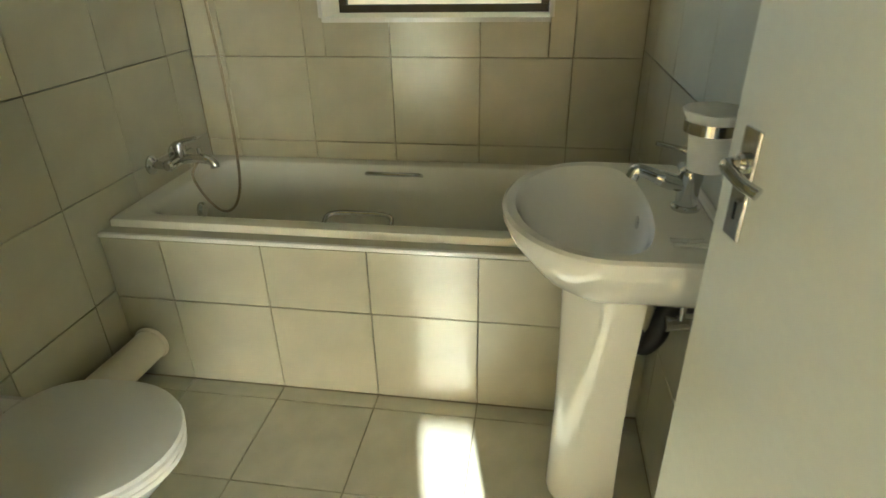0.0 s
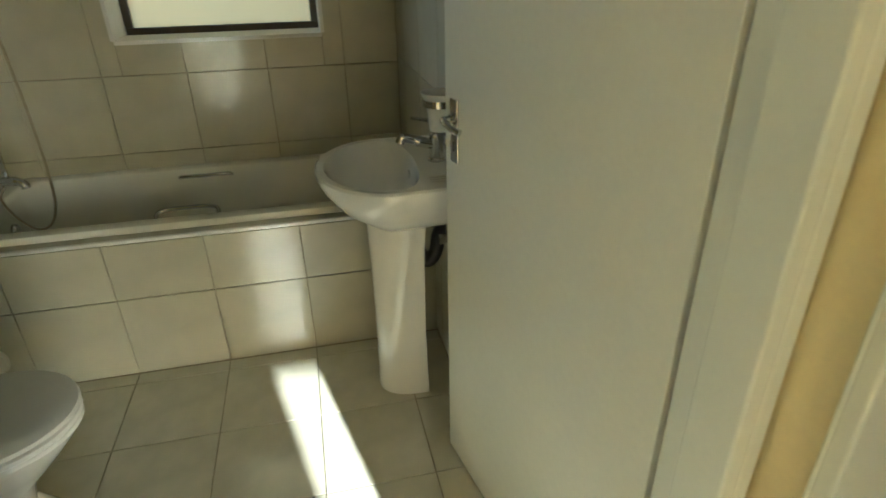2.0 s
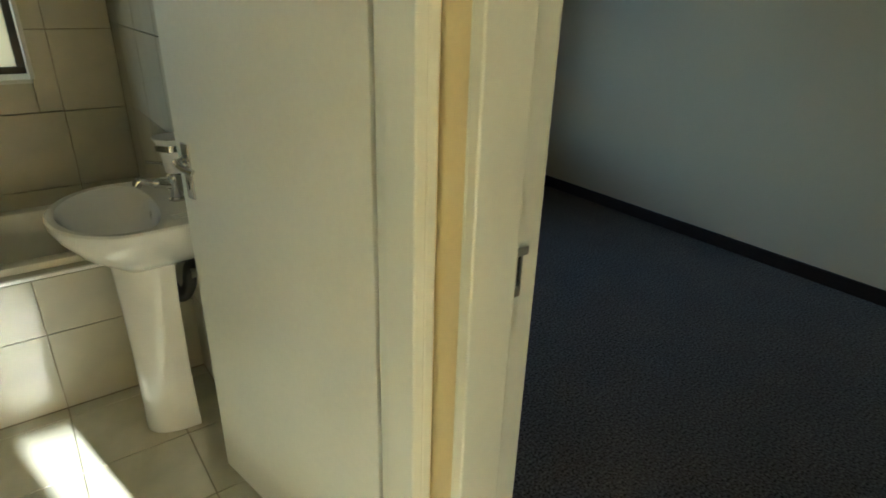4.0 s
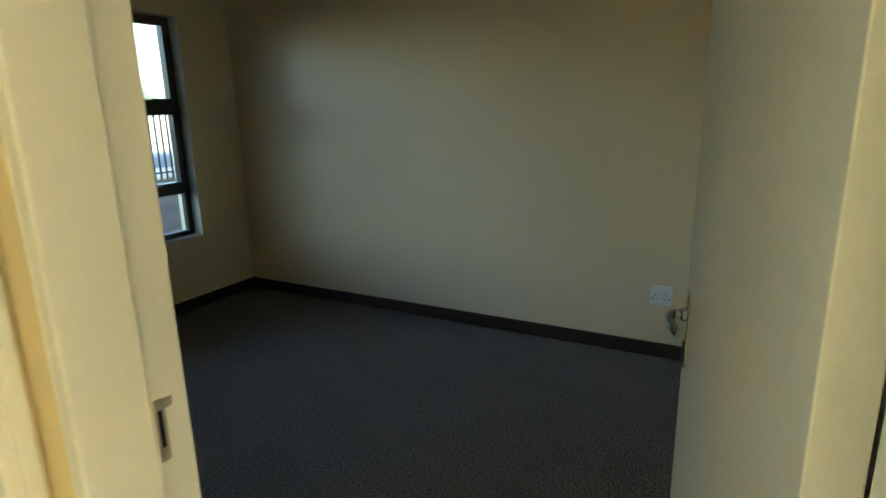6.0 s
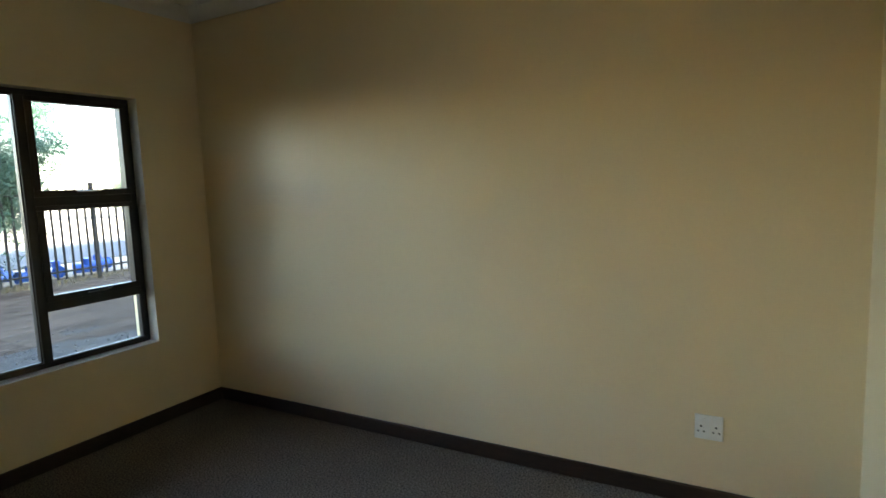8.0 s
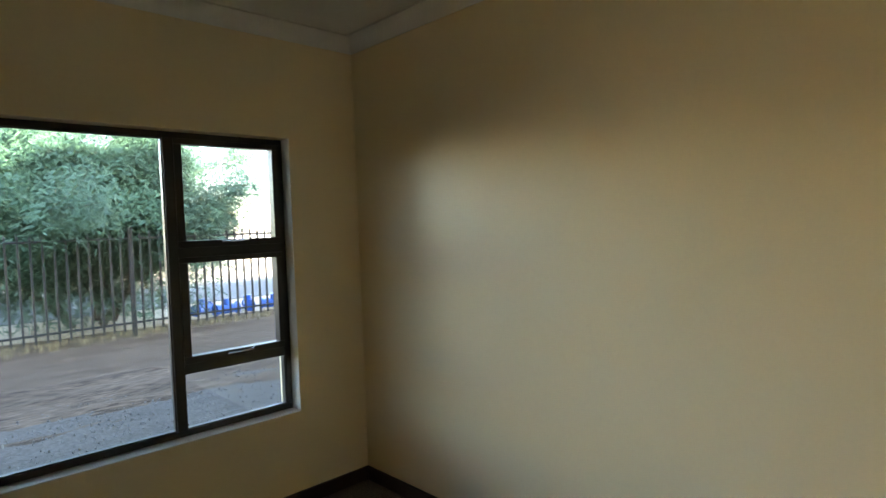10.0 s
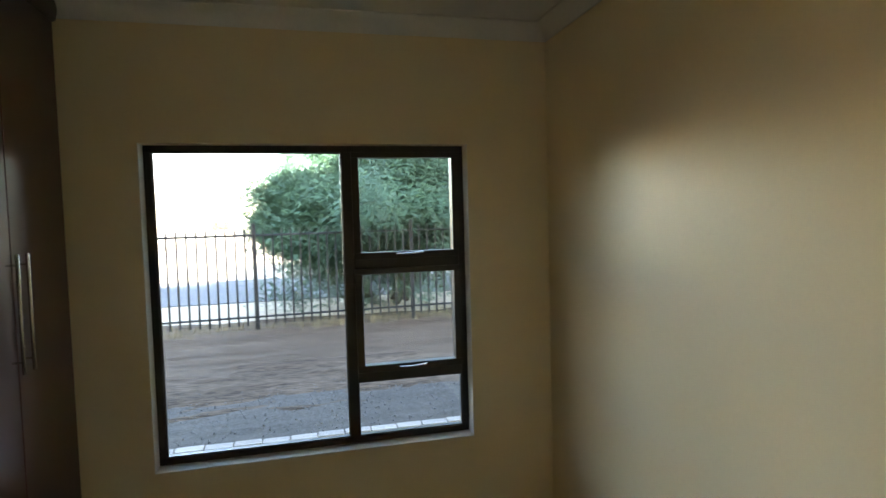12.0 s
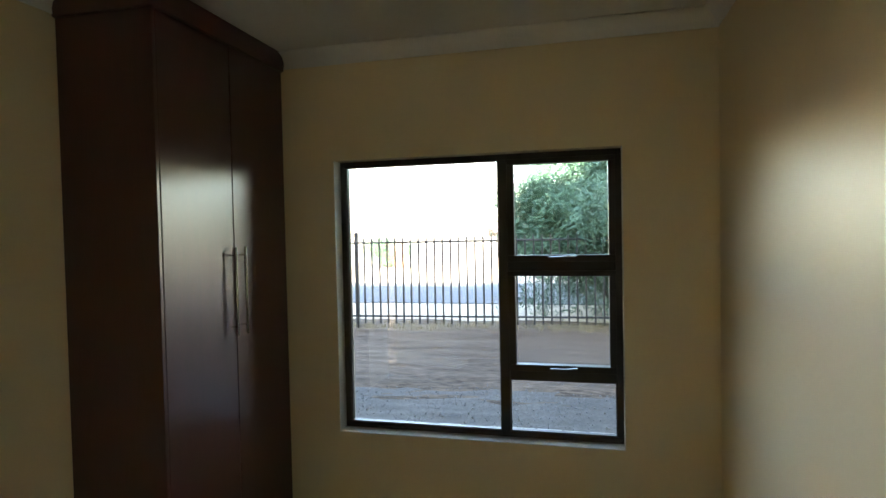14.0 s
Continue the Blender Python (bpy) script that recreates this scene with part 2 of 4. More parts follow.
# ---- setting ----
structure("floor_bathroom", boxes((-0.1, BX + 0.1, -1.535, 0.98, -0.12, -0.006)), GROUT, "brown cement grout bed between the floor tiles", "floor")
structure("floor_bedroom", boxes((WX0 + 0.03, EX + 0.1, -2.58, RN + 0.1, -0.12, 0.0)), CARPET, "dark grey speckled loop-pile carpet", "floor")
# the lounge part is unseen, added to bounce sun towards the passage
structure("floor_passage", boxes((-1.2, WX0 + 0.03, -2.68, -1.535, -0.12, 0.0), (-1.2, 6.2, -5.7, -2.68, -0.12, 0.0)), LOUNGE,
          "cream tiled passage floor and added unseen lounge floor", "floor")
structure("wall_bathroom_north", wall_boxes("x", -0.2, BX, BN + 0.012, 1.0, -0.1, TOP, [BWIN]), GROUT, "tiled wall under the bathroom window", "wall")
structure("wall_bathroom_west", boxes((-0.2, -0.012, -1.535, BN + 0.012, -0.1, TOP)), GROUT, "tiled wall beside the bath and toilet", "wall")
structure("wall_bathroom_east", boxes((BX + 0.012, WX1, -0.60, 1.0, -0.1, TOP), (WX0 + 0.015, WX1, -1.535, -0.60, -0.1, TOP), (WX1 - 0.22, WX1, 1.0, OUT, -0.1, TOP)), GROUT,
          "tiled wall behind the wash basin", "wall")
structure("wall_bathroom_south", wall_boxes("x", -0.2, WX0 + 0.015, -1.535, BS, -0.1, TOP, [(*BDOOR, -0.1, 2.05)]), YELLOW,
          "yellow painted wall around the bathroom doorway", "wall")
structure("wall_passage_east", wall_boxes("y", -2.68, -1.535, WX0, WX1, -0.1, TOP, [(*RDOOR, -0.1, 2.05)]), YELLOW,
          "yellow painted wall around the bedroom doorway", "wall")
structure("wall_bedroom_west", wall_boxes("y", -2.58, RN, WX1 + 0.001, WX1 + 0.008, 0.0, TOP, [(*RDOOR, 0.0, 2.05)]), PAINT,
          "cream painted plaster wall behind the wardrobe", "wall")
structure("wall_bedroom_west_pier", boxes((WX1 + 0.008, WB0, -1.40, RN, 0.0, TOP)), PAINT, "cream painted plaster wall beside the wardrobe", "wall")
structure("wall_bedroom_north", wall_boxes("x", WX1, EX + 0.2, RN, OUT, -0.1, TOP, [WIN]), PAINT, "cream painted wall around the bedroom window", "wall")
structure("wall_bedroom_east", boxes((EX, EX + 0.2, -2.68, RN, -0.1, TOP)), PAINT, "cream painted wall with a power socket", "wall")
structure("wall_bedroom_south", boxes((WX1, EX, -2.68, RS, -0.1, TOP)), PAINT, "cream painted wall behind the open bedroom door", "wall")
structure("wall_passage_west", boxes((0.55, 0.70, -2.68, -1.535, -0.1, TOP)), YELLOW, "yellow painted passage wall", "wall")
# unseen lounge, added to enclose the sun patches and return their light
structure("wall_added_lounge_north", boxes((-1.2, 0.55, -2.68, -2.53, -0.1, TOP)), PAINT, "unseen cream wall of the added lounge", "wall")
structure("wall_added_lounge_west", boxes((-1.4, -1.2, -5.7, -2.53, -0.1, TOP)), PAINT, "unseen cream wall of the added lounge", "wall")
structure("wall_added_lounge_east", boxes((6.2, 6.4, -5.7, -2.53, -0.1, TOP), (EX + 0.2, 6.2, -2.68, -2.53, -0.1, TOP)), PAINT, "unseen cream wall of the added lounge", "wall")
# unseen wall: jamb and lintel placed to cut the bathroom's sun strip
structure("wall_sun_opening_south", wall_boxes("x", -1.4, 6.4, LS - 0.2, LS, -0.1, TOP, [(2.285, 6.0, 0.0, 2.165)]), PAINT,
          "unseen cream wall added with an opening that shapes the sun strip", "wall")
structure("ceiling", boxes((-0.2, WX1, -1.535, 1.0, TOP, TOP + 0.1), (WX1, EX + 0.2, -2.68, OUT, TOP, TOP + 0.1),
                           (-1.4, 6.4, -5.7, -2.68, TOP, TOP + 0.1), (0.55, WX1, -2.68, -1.535, TOP, TOP + 0.1)), CEILING,
          "off-white flat ceiling board", "ceiling")
# unseen roof: ridge height and length set only to shade the yard and road
rb = bmesh.new()
for y0, z0, y1, z1 in ((-6.3, 2.85, -2.0, 6.8), (-2.0, 6.8, 2.15, 2.85)):
    vs = [rb.verts.new(p) for p in ((-9, y0, z0), (18, y0, z0), (18, y1, z1), (-9, y1, z1),
                                    (-9, y0, z0 + 0.12), (18, y0, z0 + 0.12), (18, y1, z1 + 0.12), (-9, y1, z1 + 0.12))]
    for f in ((0, 1, 2, 3), (4, 7, 6, 5), (0, 4, 5, 1), (1, 5, 6, 2), (2, 6, 7, 3), (3, 7, 4, 0)):
        rb.faces.new([vs[i] for i in f])
for x in (-8.4, 17.0):
    vs = [rb.verts.new(p) for p in ((x, -5.9, 2.85), (x, 1.6, 2.85), (x, -2.0, 6.7), (x + 0.2, -5.9, 2.85), (x + 0.2, 1.6, 2.85), (x + 0.2, -2.0, 6.7))]
    for f in ((0, 1, 2), (5, 4, 3), (0, 3, 4, 1), (1, 4, 5, 2), (2, 5, 3, 0)):
        rb.faces.new([vs[i] for i in f])
structure("roof", rb, ROOF, "unseen brown pitched roof, oversized to shade the yard", "roof")

# unseen blocks, added so no sun passes below the lengthened roof
structure("wall_added_ends", boxes((-8.3, -1.4, -5.7, OUT, -0.1, 2.9), (6.4, 17.2, -5.7, OUT, -0.1, 2.9), (EX + 0.2, 6.4, -2.53, OUT, -0.1, 2.9), (-1.4, -0.2, -2.53, OUT, -0.1, 2.9)), OUTWALL,
          "unseen plastered blocks added under the roof to block the sun", "wall")

# cornice round the bedroom: a coved strip
cor = bmesh.new()


def cove(a, b, inward):
    """A coved strip from a to b; inward points into the room."""
    prof = [(0.0, -0.085), (0.008, -0.085), (0.012, -0.07), (0.022, -0.045), (0.04, -0.024), (0.066, -0.012), (0.078, -0.008), (0.078, 0.0), (0.0, 0.0)]
    inw = Vector((*inward, 0))
    loops = []
    for end, sgn in ((Vector((*a, TOP)), 1), (Vector((*b, TOP)), -1)):
        along = (Vector((*b, 0)) - Vector((*a, 0))).normalized() * sgn
        loops.append([cor.verts.new(end + inw * p + along * p + Vector((0, 0, q))) for p, q in prof])
    n = len(prof)
    for i in range(n):
        cor.faces.new((loops[0][i], loops[0][(i + 1) % n], loops[1][(i + 1) % n], loops[1][i]))
    cor.faces.new(loops[0])
    cor.faces.new(loops[1])


cx = WB0 + 0.001
for a, b, inw in (((cx, RN - .001), (EX - .001, RN - .001), (0, -1)), ((EX - .001, RN - .001), (EX - .001, RS + .001), (-1, 0)),
                  ((EX - .001, RS + .001), (cx, RS + .001), (0, 1)), ((cx, RS + .001), (cx, RN - .001), (1, 0))):
    cove(a, b, inw)
bmesh.ops.recalc_face_normals(cor, faces=cor.faces)
structure("cornice", cor, WHITE_PLASTER, "off-white coved cornice under the ceiling", "trim", smooth=True)


def skirting(x0, x1, y0, y1):
    bm = boxes((x0, x1, y0, y1, 0.0, 0.088), bevel=0.006)
    return structure("baseboard", bm, SKIRT, "dark stained wooden skirting board", "skirting", smooth=True)


skirting(WF - 0.03, EX, RN - 0.018, RN)
skirting(EX - 0.018, EX, RS, RN - 0.018)
skirting(WX1 + 0.8, EX - 0.018, RS, RS + 0.018)
skirting(WB0, WB0 + 0.018, -1.40, 0.34)

# ---- windows ----


def glazing(parent, x0, x1, z0, z1, y, mat=GLASS):
    bm = boxes((x0, x1, y - 0.003, y + 0.003, z0, z1))
    g = part("pane", bm, mat, parent, smooth=False)
    g.visible_shadow = False
    return g


def ring(x0, x1, z0, z1, w, y0, y1, bevel=0.003):
    """A rectangular frame of bars w wide (one width, or left, right, bottom, top)."""
    l, r, b, t = (w,) * 4 if isinstance(w, float) else w
    return boxes((x0, x1, y0, y1, z0, z0 + b), (x0, x1, y0, y1, z1 - t, z1), (x0, x0 + l, y0, y1, z0 + b, z1 - t),
                 (x1 - r, x1, y0, y1, z0 + b, z1 - t), bevel=bevel)


FY = 1.475   # inner face of the window frame
w1 = tagged(new("window_1"), "dark bronze aluminium window with clear panes", "window", kind="structure")
x0, x1, z0, z1 = WIN
part("window_frame", ring(x0 - 0.004, x1 + 0.004, z0 - 0.004, z1 + 0.004, (0.040, 0.040, 0.040, 0.036), FY, FY + 0.06), BRONZE, w1)
part("mullion", boxes((3.722, 3.772, FY - 0.006, FY + 0.06, z0 + 0.036, z1 - 0.032), bevel=0.003), BRONZE, w1)
part("transom", boxes((3.772, x1 - 0.036, FY + 0.002, FY + 0.06, 1.472, 1.522), bevel=0.003), BRONZE, w1)
part("transom", boxes((3.772, x1 - 0.036, FY + 0.002, FY + 0.06, 0.873, 0.923), bevel=0.003), BRONZE, w1)
for zb, zt, hz in ((1.522, 2.081, 1.546), (0.923, 1.472, 0.944)):
    s = part("sash", ring(3.772, x1 - 0.036, zb, zt, (0.038, 0.034, 0.036, 0.028), FY - 0.012, FY + 0.045), BRONZE, w1, "dark top-hung sash")
    glazing(s, 3.808, x1 - 0.068, zb + 0.034, zt - 0.026, FY + 0.024)
    part("stay_handle", tube(smooth_path([(3.99, FY - 0.014, hz - 0.006), (4.0, FY - 0.032, hz), (4.07, FY - 0.04, hz + 0.002), (4.13, FY - 0.034, hz + 0.006), (4.14, FY - 0.014, hz + 0.004)]), 0.005, 8),
         CHROME, s, "chrome window stay handle")
part("bead", ring(x0 + 0.034, 3.724, z0 + 0.034, z1 - 0.03, 0.008, FY + 0.008, FY + 0.03, 0.002), BRONZE, w1)
glazing(w1, x0 + 0.036, 3.724, z0 + 0.036, z1 - 0.032, FY + 0.026)
glazing(w1, 3.772, x1 - 0.036, z0 + 0.036, 0.875, FY + 0.026)
part("bead", ring(3.770, x1 - 0.034, z0 + 0.034, 0.875, 0.008, FY + 0.008, FY + 0.03, 0.002), BRONZE, w1)
# pale plastered reveal, inside the opening
rv = boxes((x0, x1, RN + 0.002, FY, z0 - 0.004, z0 + 0.005), (x0 - 0.004, x0 + 0.003, RN + 0.002, FY, z0 + 0.005, z1), (x1 - 0.003, x1 + 0.004, RN + 0.002, FY, z0 + 0.005, z1))
part("window_sill", rv, WHITE_PLASTER, w1, "off-white plastered reveal and sill", smooth=False)

w2 = tagged(new("window_2"), "dark framed bathroom window with bright obscure glass", "window", kind="structure")
x0, x1, z0, z1 = BWIN
part("window_frame", ring(x0, x1, z0, z1, (0.035, 0.035, 0.032, 0.035), 0.93, 0.975), BRONZE, w2)
glazing(w2, x0 + 0.03, x1 - 0.03, z0 + 0.028, z1 - 0.03, 0.952, FROST)
rv = boxes((x0 - 0.001, x1 + 0.001, BN - 0.004, 0.93, z0 - 0.012, z0 + 0.004), (x0 - 0.012, x0 + 0.004, BN - 0.004, 0.93, z0 + 0.004, z1),
           (x1 - 0.004, x1 + 0.012, BN - 0.004, 0.93, z0 + 0.004, z1), (x0, x1, BN, 0.93, z1 - 0.004, z1 + 0.01))
part("window_sill", rv, WHITE_PLASTER, w2, "white tiled-in reveal and sill", smooth=False)

# ---- doors ----


def lever(parent, x, y, z, out, along, mat=CHROME):
    """A lever handle on a long plate. out: +1 or -1 along y from the leaf's face; along: the way the lever points in x."""
    plate = part("handle_plate", boxes((x - 0.019, x + 0.019, min(y, y + out * 0.006), max(y, y + out * 0.006), z - 0.085, z + 0.065), bevel=0.0028), mat, parent, "chromed lock plate")
    part("door_handle", tube(smooth_path([(x, y + out * 0.004, z + 0.02), (x, y + out * 0.026, z + 0.02), (x + along * 0.008, y + out * 0.034, z + 0.02),
                                          (x + along * 0.030, y + out * 0.036, z + 0.017), (x + along * 0.052, y + out * 0.032, z + 0.010), (x + along * 0.068, y + out * 0.022, z + 0.004)]),
                             0.0085, 12), mat, plate, "curved chrome lever")
    part("rose", lathe([(0.0135, 0.0), (0.0135, 0.012), (0.010, 0.016)], 20, "y", (x, y if out > 0 else y - 0.016, z + 0.02)), mat, plate)
    part("keyhole", boxes((x - 0.003, x + 0.003, min(y + out * 0.0055, y + out * 0.0068), max(y + out * 0.0055, y + out * 0.0068), z - 0.058, z - 0.034), bevel=0.0006), HOLE_SHADE, plate)


def door(name, width, hinge, turn, label):
    """A flush leaf, hinged at its origin, that runs along +x when turn is 0; the faces look along y."""
    d = tagged(new(name), label, "door", kind="structure")
    part("leaf", boxes((0.0, width, -0.02, 0.02, 0.008, 2.03), bevel=0.002), DOORPAINT, d, smooth=False)
    for out in (1, -1):
        lever(d, width - 0.055, 0.02 * out, 1.05, out, -1)
    part("latch_plate", boxes((width - 0.001, width + 0.001, -0.011, 0.011, 0.98, 1.13), bevel=0.0006), BRASS, d)
    for z in (0.25, 1.78):
        part("hinge", tube([(-0.006, 0.02, z - 0.05), (-0.006, 0.02, z + 0.05)], 0.007, 10), BRASS, d, "steel butt hinge")
    d.matrix_world = pose(hinge[0], hinge[1], 0, 0, 0, turn)
    return d


door("door_1", 0.775, (1.765, -1.392), 101.0, "cream painted flush bathroom door standing open with chrome lever")
door("door_2", 0.775, (1.905, -2.365), 11.0, "cream painted flush bedroom door standing open with chrome lever")


def jamb(name, ends, run, label, axis, lip=-0.022):
    """A pressed-steel door frame: two jambs and a head with a stepped profile. run: the wall's two faces; the rebate lies on the second face's side."""
    f = tagged(new(name), label, "door frame", kind="structure")
    a0, a1 = ends
    c0, c1 = run
    mid = c0 + (c1 - c0) * 0.62

    def b(p0, p1, q0, q1, zb, zt):
        lo, hi = min(q0, q1), max(q0, q1)
        return (p0, p1, lo, hi, zb, zt) if axis == "x" else (lo, hi, p0, p1, zb, zt)

    s_ = 1 if c1 > c0 else -1
    for sgn, e in ((1, a0), (-1, a1)):
        rows = []
        for w0, w1_, q0, q1 in ((lip, 0.0, c0 - s_ * 0.012, c0 + s_ * 0.004), (-0.002, 0.022, c0 - s_ * 0.012, mid), (-0.002, 0.006, mid, c1 + s_ * 0.012), (-0.045, 0.0, c1 - s_ * 0.004, c1 + s_ * 0.012)):
            p, q = sorted((e + sgn * w0, e + sgn * w1_))
            rows.append(b(p, q, q0, q1, 0.0, 2.05))
        part("jamb", boxes(*rows, bevel=0.004), ENAMEL, f)
    rows = [b(a0 - 0.045, a1 + 0.045, c0 - s_ * 0.012, mid, 2.03, 2.09), b(a0 - 0.045, a1 + 0.045, mid, c1 + s_ * 0.012, 2.044, 2.09)]
    part("head", boxes(*rows, bevel=0.004), ENAMEL, f)
    return f


jamb("door_frame_1", BDOOR, (-1.535, BS), "cream enamelled pressed-steel bathroom door frame", "x")
f2 = jamb("door_frame_2", RDOOR, (WX0, WX1), "cream enamelled pressed-steel bedroom door frame", "y", -0.008)
yj = RDOOR[1] - 0.006
sp = part("strike_plate", boxes((1.879, 1.893, yj - 0.003, yj + 0.001, 1.015, 1.035), (1.879, 1.893, yj - 0.003, yj + 0.001, 1.09, 1.105),
                                (1.879, 1.882, yj - 0.003, yj + 0.001, 1.035, 1.09), (1.889, 1.893, yj - 0.003, yj + 0.001, 1.035, 1.09), (1.892, 1.905, yj - 0.003, yj + 0.001, 1.090, 1.103)), BRASS, f2, "dull zinc strike plate")
part("strike_hole", boxes((1.880, 1.890, yj - 0.0015, yj + 0.0005, 1.035, 1.09)), HOLE_SHADE, sp, smooth=False)

# ---- bathroom ----
bath = thing("bathtub", "cream white built-in acrylic bathtub behind a tiled front", "bathtub")


def rounded(x0, x1, y0, y1, r, z, n=8):
    pts = []
    for cx_, cy_, a0 in ((x1 - r, y1 - r, 0), (x0 + r, y1 - r, 90), (x0 + r, y0 + r, 180), (x1 - r, y0 + r, 270)):
        for k in range(n + 1):
            a = radians(a0 + 90 * k / n)
            pts.append((cx_ + r * math.cos(a), cy_ + r * math.sin(a), z))
    return pts


part("tub", loft([rounded(0.002, 1.698, 0.058, 0.728, 0.006, 0.545), rounded(0.002, 1.698, 0.058, 0.728, 0.008, 0.570), rounded(0.006, 1.694, 0.062, 0.724, 0.01, 0.576),
                  rounded(0.070, 1.63, 0.112, 0.680, 0.08, 0.577), rounded(0.082, 1.615, 0.122, 0.670, 0.09, 0.572), rounded(0.092, 1.60, 0.130, 0.662, 0.10, 0.552),
                  rounded(0.115, 1.53, 0.145, 0.648, 0.12, 0.42), rounded(0.145, 1.42, 0.165, 0.628, 0.14, 0.26), rounded(0.18, 1.36, 0.19, 0.60, 0.14, 0.205),
                  rounded(0.24, 1.28, 0.24, 0.55, 0.12, 0.190)], close_start=False), ACRYLIC, bath)
part("overflow", lathe([(0.030, 0.0), (0.030, 0.008), (0.022, 0.016), (0.0, 0.018)], 24, "x", (0.108, 0.40, 0.468)), CHROME, bath, "chrome overflow rosette")
for yy, s_ in ((0.142, 1), (0.668, -1)):
    zg = 0.572 if s_ > 0 else 0.548
    part("grab_handle", tube(smooth_path([(0.69, yy - s_ * 0.01, zg - 0.02), (0.695, yy + s_ * 0.03, zg), (0.73, yy + s_ * 0.045, zg + 0.006), (0.80, yy + s_ * 0.048, zg + 0.006), (0.87, yy + s_ * 0.045, zg + 0.006), (0.905, yy + s_ * 0.03, zg), (0.91, yy - s_ * 0.01, zg - 0.02)]), 0.008, 10), CHROME, bath, "chrome bath grip")
surround = tagged(part("bath_surround", boxes((0.0, BX, 0.012, 0.058, -0.006, 0.540)), GROUT, smooth=False), "tiled masonry front of the built-in bath", "bath panel", kind="structure")
part("edge_trim", boxes((0.0, BX, -0.004, 0.012, 0.541, 0.556), bevel=0.004), PLASTIC, surround, "pale plastic tile trim")
part("ledge", boxes((0.0, BX, 0.012, 0.0575, 0.541, 0.553), bevel=0.002), TILE, surround, "tiled ledge in front of the tub", smooth=False)

mixer = thing("bath_mixer", "chrome wall-mounted bath mixer with a single lever", "tap", (0.0, 0.40, 0.665))
for dy in (-0.07, 0.07):
    part("flange", lathe([(0.034, 0.0), (0.034, 0.006), (0.024, 0.014), (0.014, 0.017), (0.014, 0.07)], 24, "x", (0.001, dy, 0)), CHROME, mixer)
part("body", tube([(0.07, -0.085, 0), (0.07, -0.078, 0), (0.07, 0.078, 0), (0.07, 0.085, 0)], [0.014, 0.021, 0.021, 0.014], 20), CHROME, mixer)
part("spout", tube(smooth_path([(0.08, 0, 0), (0.13, 0, 0.006), (0.18, 0, 0.002), (0.20, 0, -0.012), (0.203, 0, -0.026)]), [0.018] * 16 + [0.016] * 17, 16), CHROME, mixer)
part("cartridge", lathe([(0.020, 0.0), (0.022, 0.03), (0.020, 0.048), (0.012, 0.055), (0.0, 0.056)], 24, "z", (0.075, 0, 0.012)), CHROME, mixer)
part("lever", tube(smooth_path([(0.07, 0, 0.060), (0.10, 0, 0.072), (0.15, 0, 0.082)]), 0.006, 10), CHROME, mixer)
part("diverter", tube([(0.15, 0, 0.0), (0.15, 0, 0.045)], 0.006, 10), CHROME, mixer)
hose = thing("shower_hose", "ribbed metal shower hose looping up the wall", "shower hose")
hp = smooth_path([(0.13, 0.40, 0.65), (0.105, 0.40, 0.60), (0.125, 0.415, 0.52), (0.165, 0.42, 0.468), (0.205, 0.42, 0.458), (0.245, 0.42, 0.49), (0.272, 0.42, 0.56),
                  (0.284, 0.42, 0.68), (0.284, 0.425, 0.88), (0.276, 0.43, 1.06), (0.255, 0.435, 1.3), (0.19, 0.44, 1.55), (0.09, 0.44, 1.72), (0.05, 0.44, 1.74)], 26)
part("hose", tube(hp, [0.0045 + 0.0009 * (i % 2) for i in range(len(hp))], 10), HOSE, hose)
part("wall_bracket", lathe([(0.022, 0.0), (0.022, 0.02), (0.016, 0.055)], 20, "x", (0.001, 0.44, 1.74)), CHROME, hose, "chrome hose bracket")

pipe = thing("waste_pipe", "thick off-white plastic toilet waste pipe along the wall", "pipe", (0.075, 0, 0.14))
part("pipe_length", tube([(0, -0.42, 0.02), (0, -0.04, 0.0), (0, 0.012, 0.0)], 0.055, 28), PVC, pipe)
part("collar", lathe([(0.058, -0.012), (0.062, -0.004), (0.062, 0.004), (0.058, 0.010)], 28, "y", (0, 0.0, 0)), PVC, pipe)
part("support", boxes((-0.02, 0.02, -0.25, -0.21, -0.14, -0.05), bevel=0.003), PVC, pipe)

# toilet
TY = -0.665
wc = thing("toilet", "white ceramic back-to-wall toilet with closed plastic lid", "toilet", (0.0, TY, 0))


def egg(x0, x1, w, z, n=40, back=0.5):
    """A toilet-seat outline: flat-ish back at x0, round front at x1."""
    pts = []
    for i in range(n):
        a = 2 * math.pi * i / n
        c, s_ = math.cos(a), math.sin(a)
        mid = x0 + (x1 - x0) * 0.52
        px = mid + (x1 - mid) * c if c > 0 else mid + (mid - x0) * (-(abs(c) ** 0.62))
        py = w * math.copysign(abs(s_) ** (1.0 if c > 0 else 0.85), s_)
        pts.append((px, py, z))
    return pts


part("bowl", loft([egg(0.20, 0.515, 0.105, 0.002), egg(0.20, 0.51, 0.10, 0.03), egg(0.21, 0.44, 0.085, 0.10), egg(0.21, 0.46, 0.10, 0.18), egg(0.19, 0.55, 0.14, 0.27),
                   egg(0.17, 0.605, 0.17, 0.335), egg(0.165, 0.625, 0.178, 0.362), egg(0.17, 0.622, 0.175, 0.372)]), CERAMIC, wc)
part("seat", loft([egg(0.19, 0.618, 0.176, 0.373), egg(0.186, 0.626, 0.181, 0.380), egg(0.19, 0.624, 0.18, 0.390), egg(0.196, 0.616, 0.174, 0.395)]), PLASTIC, wc)
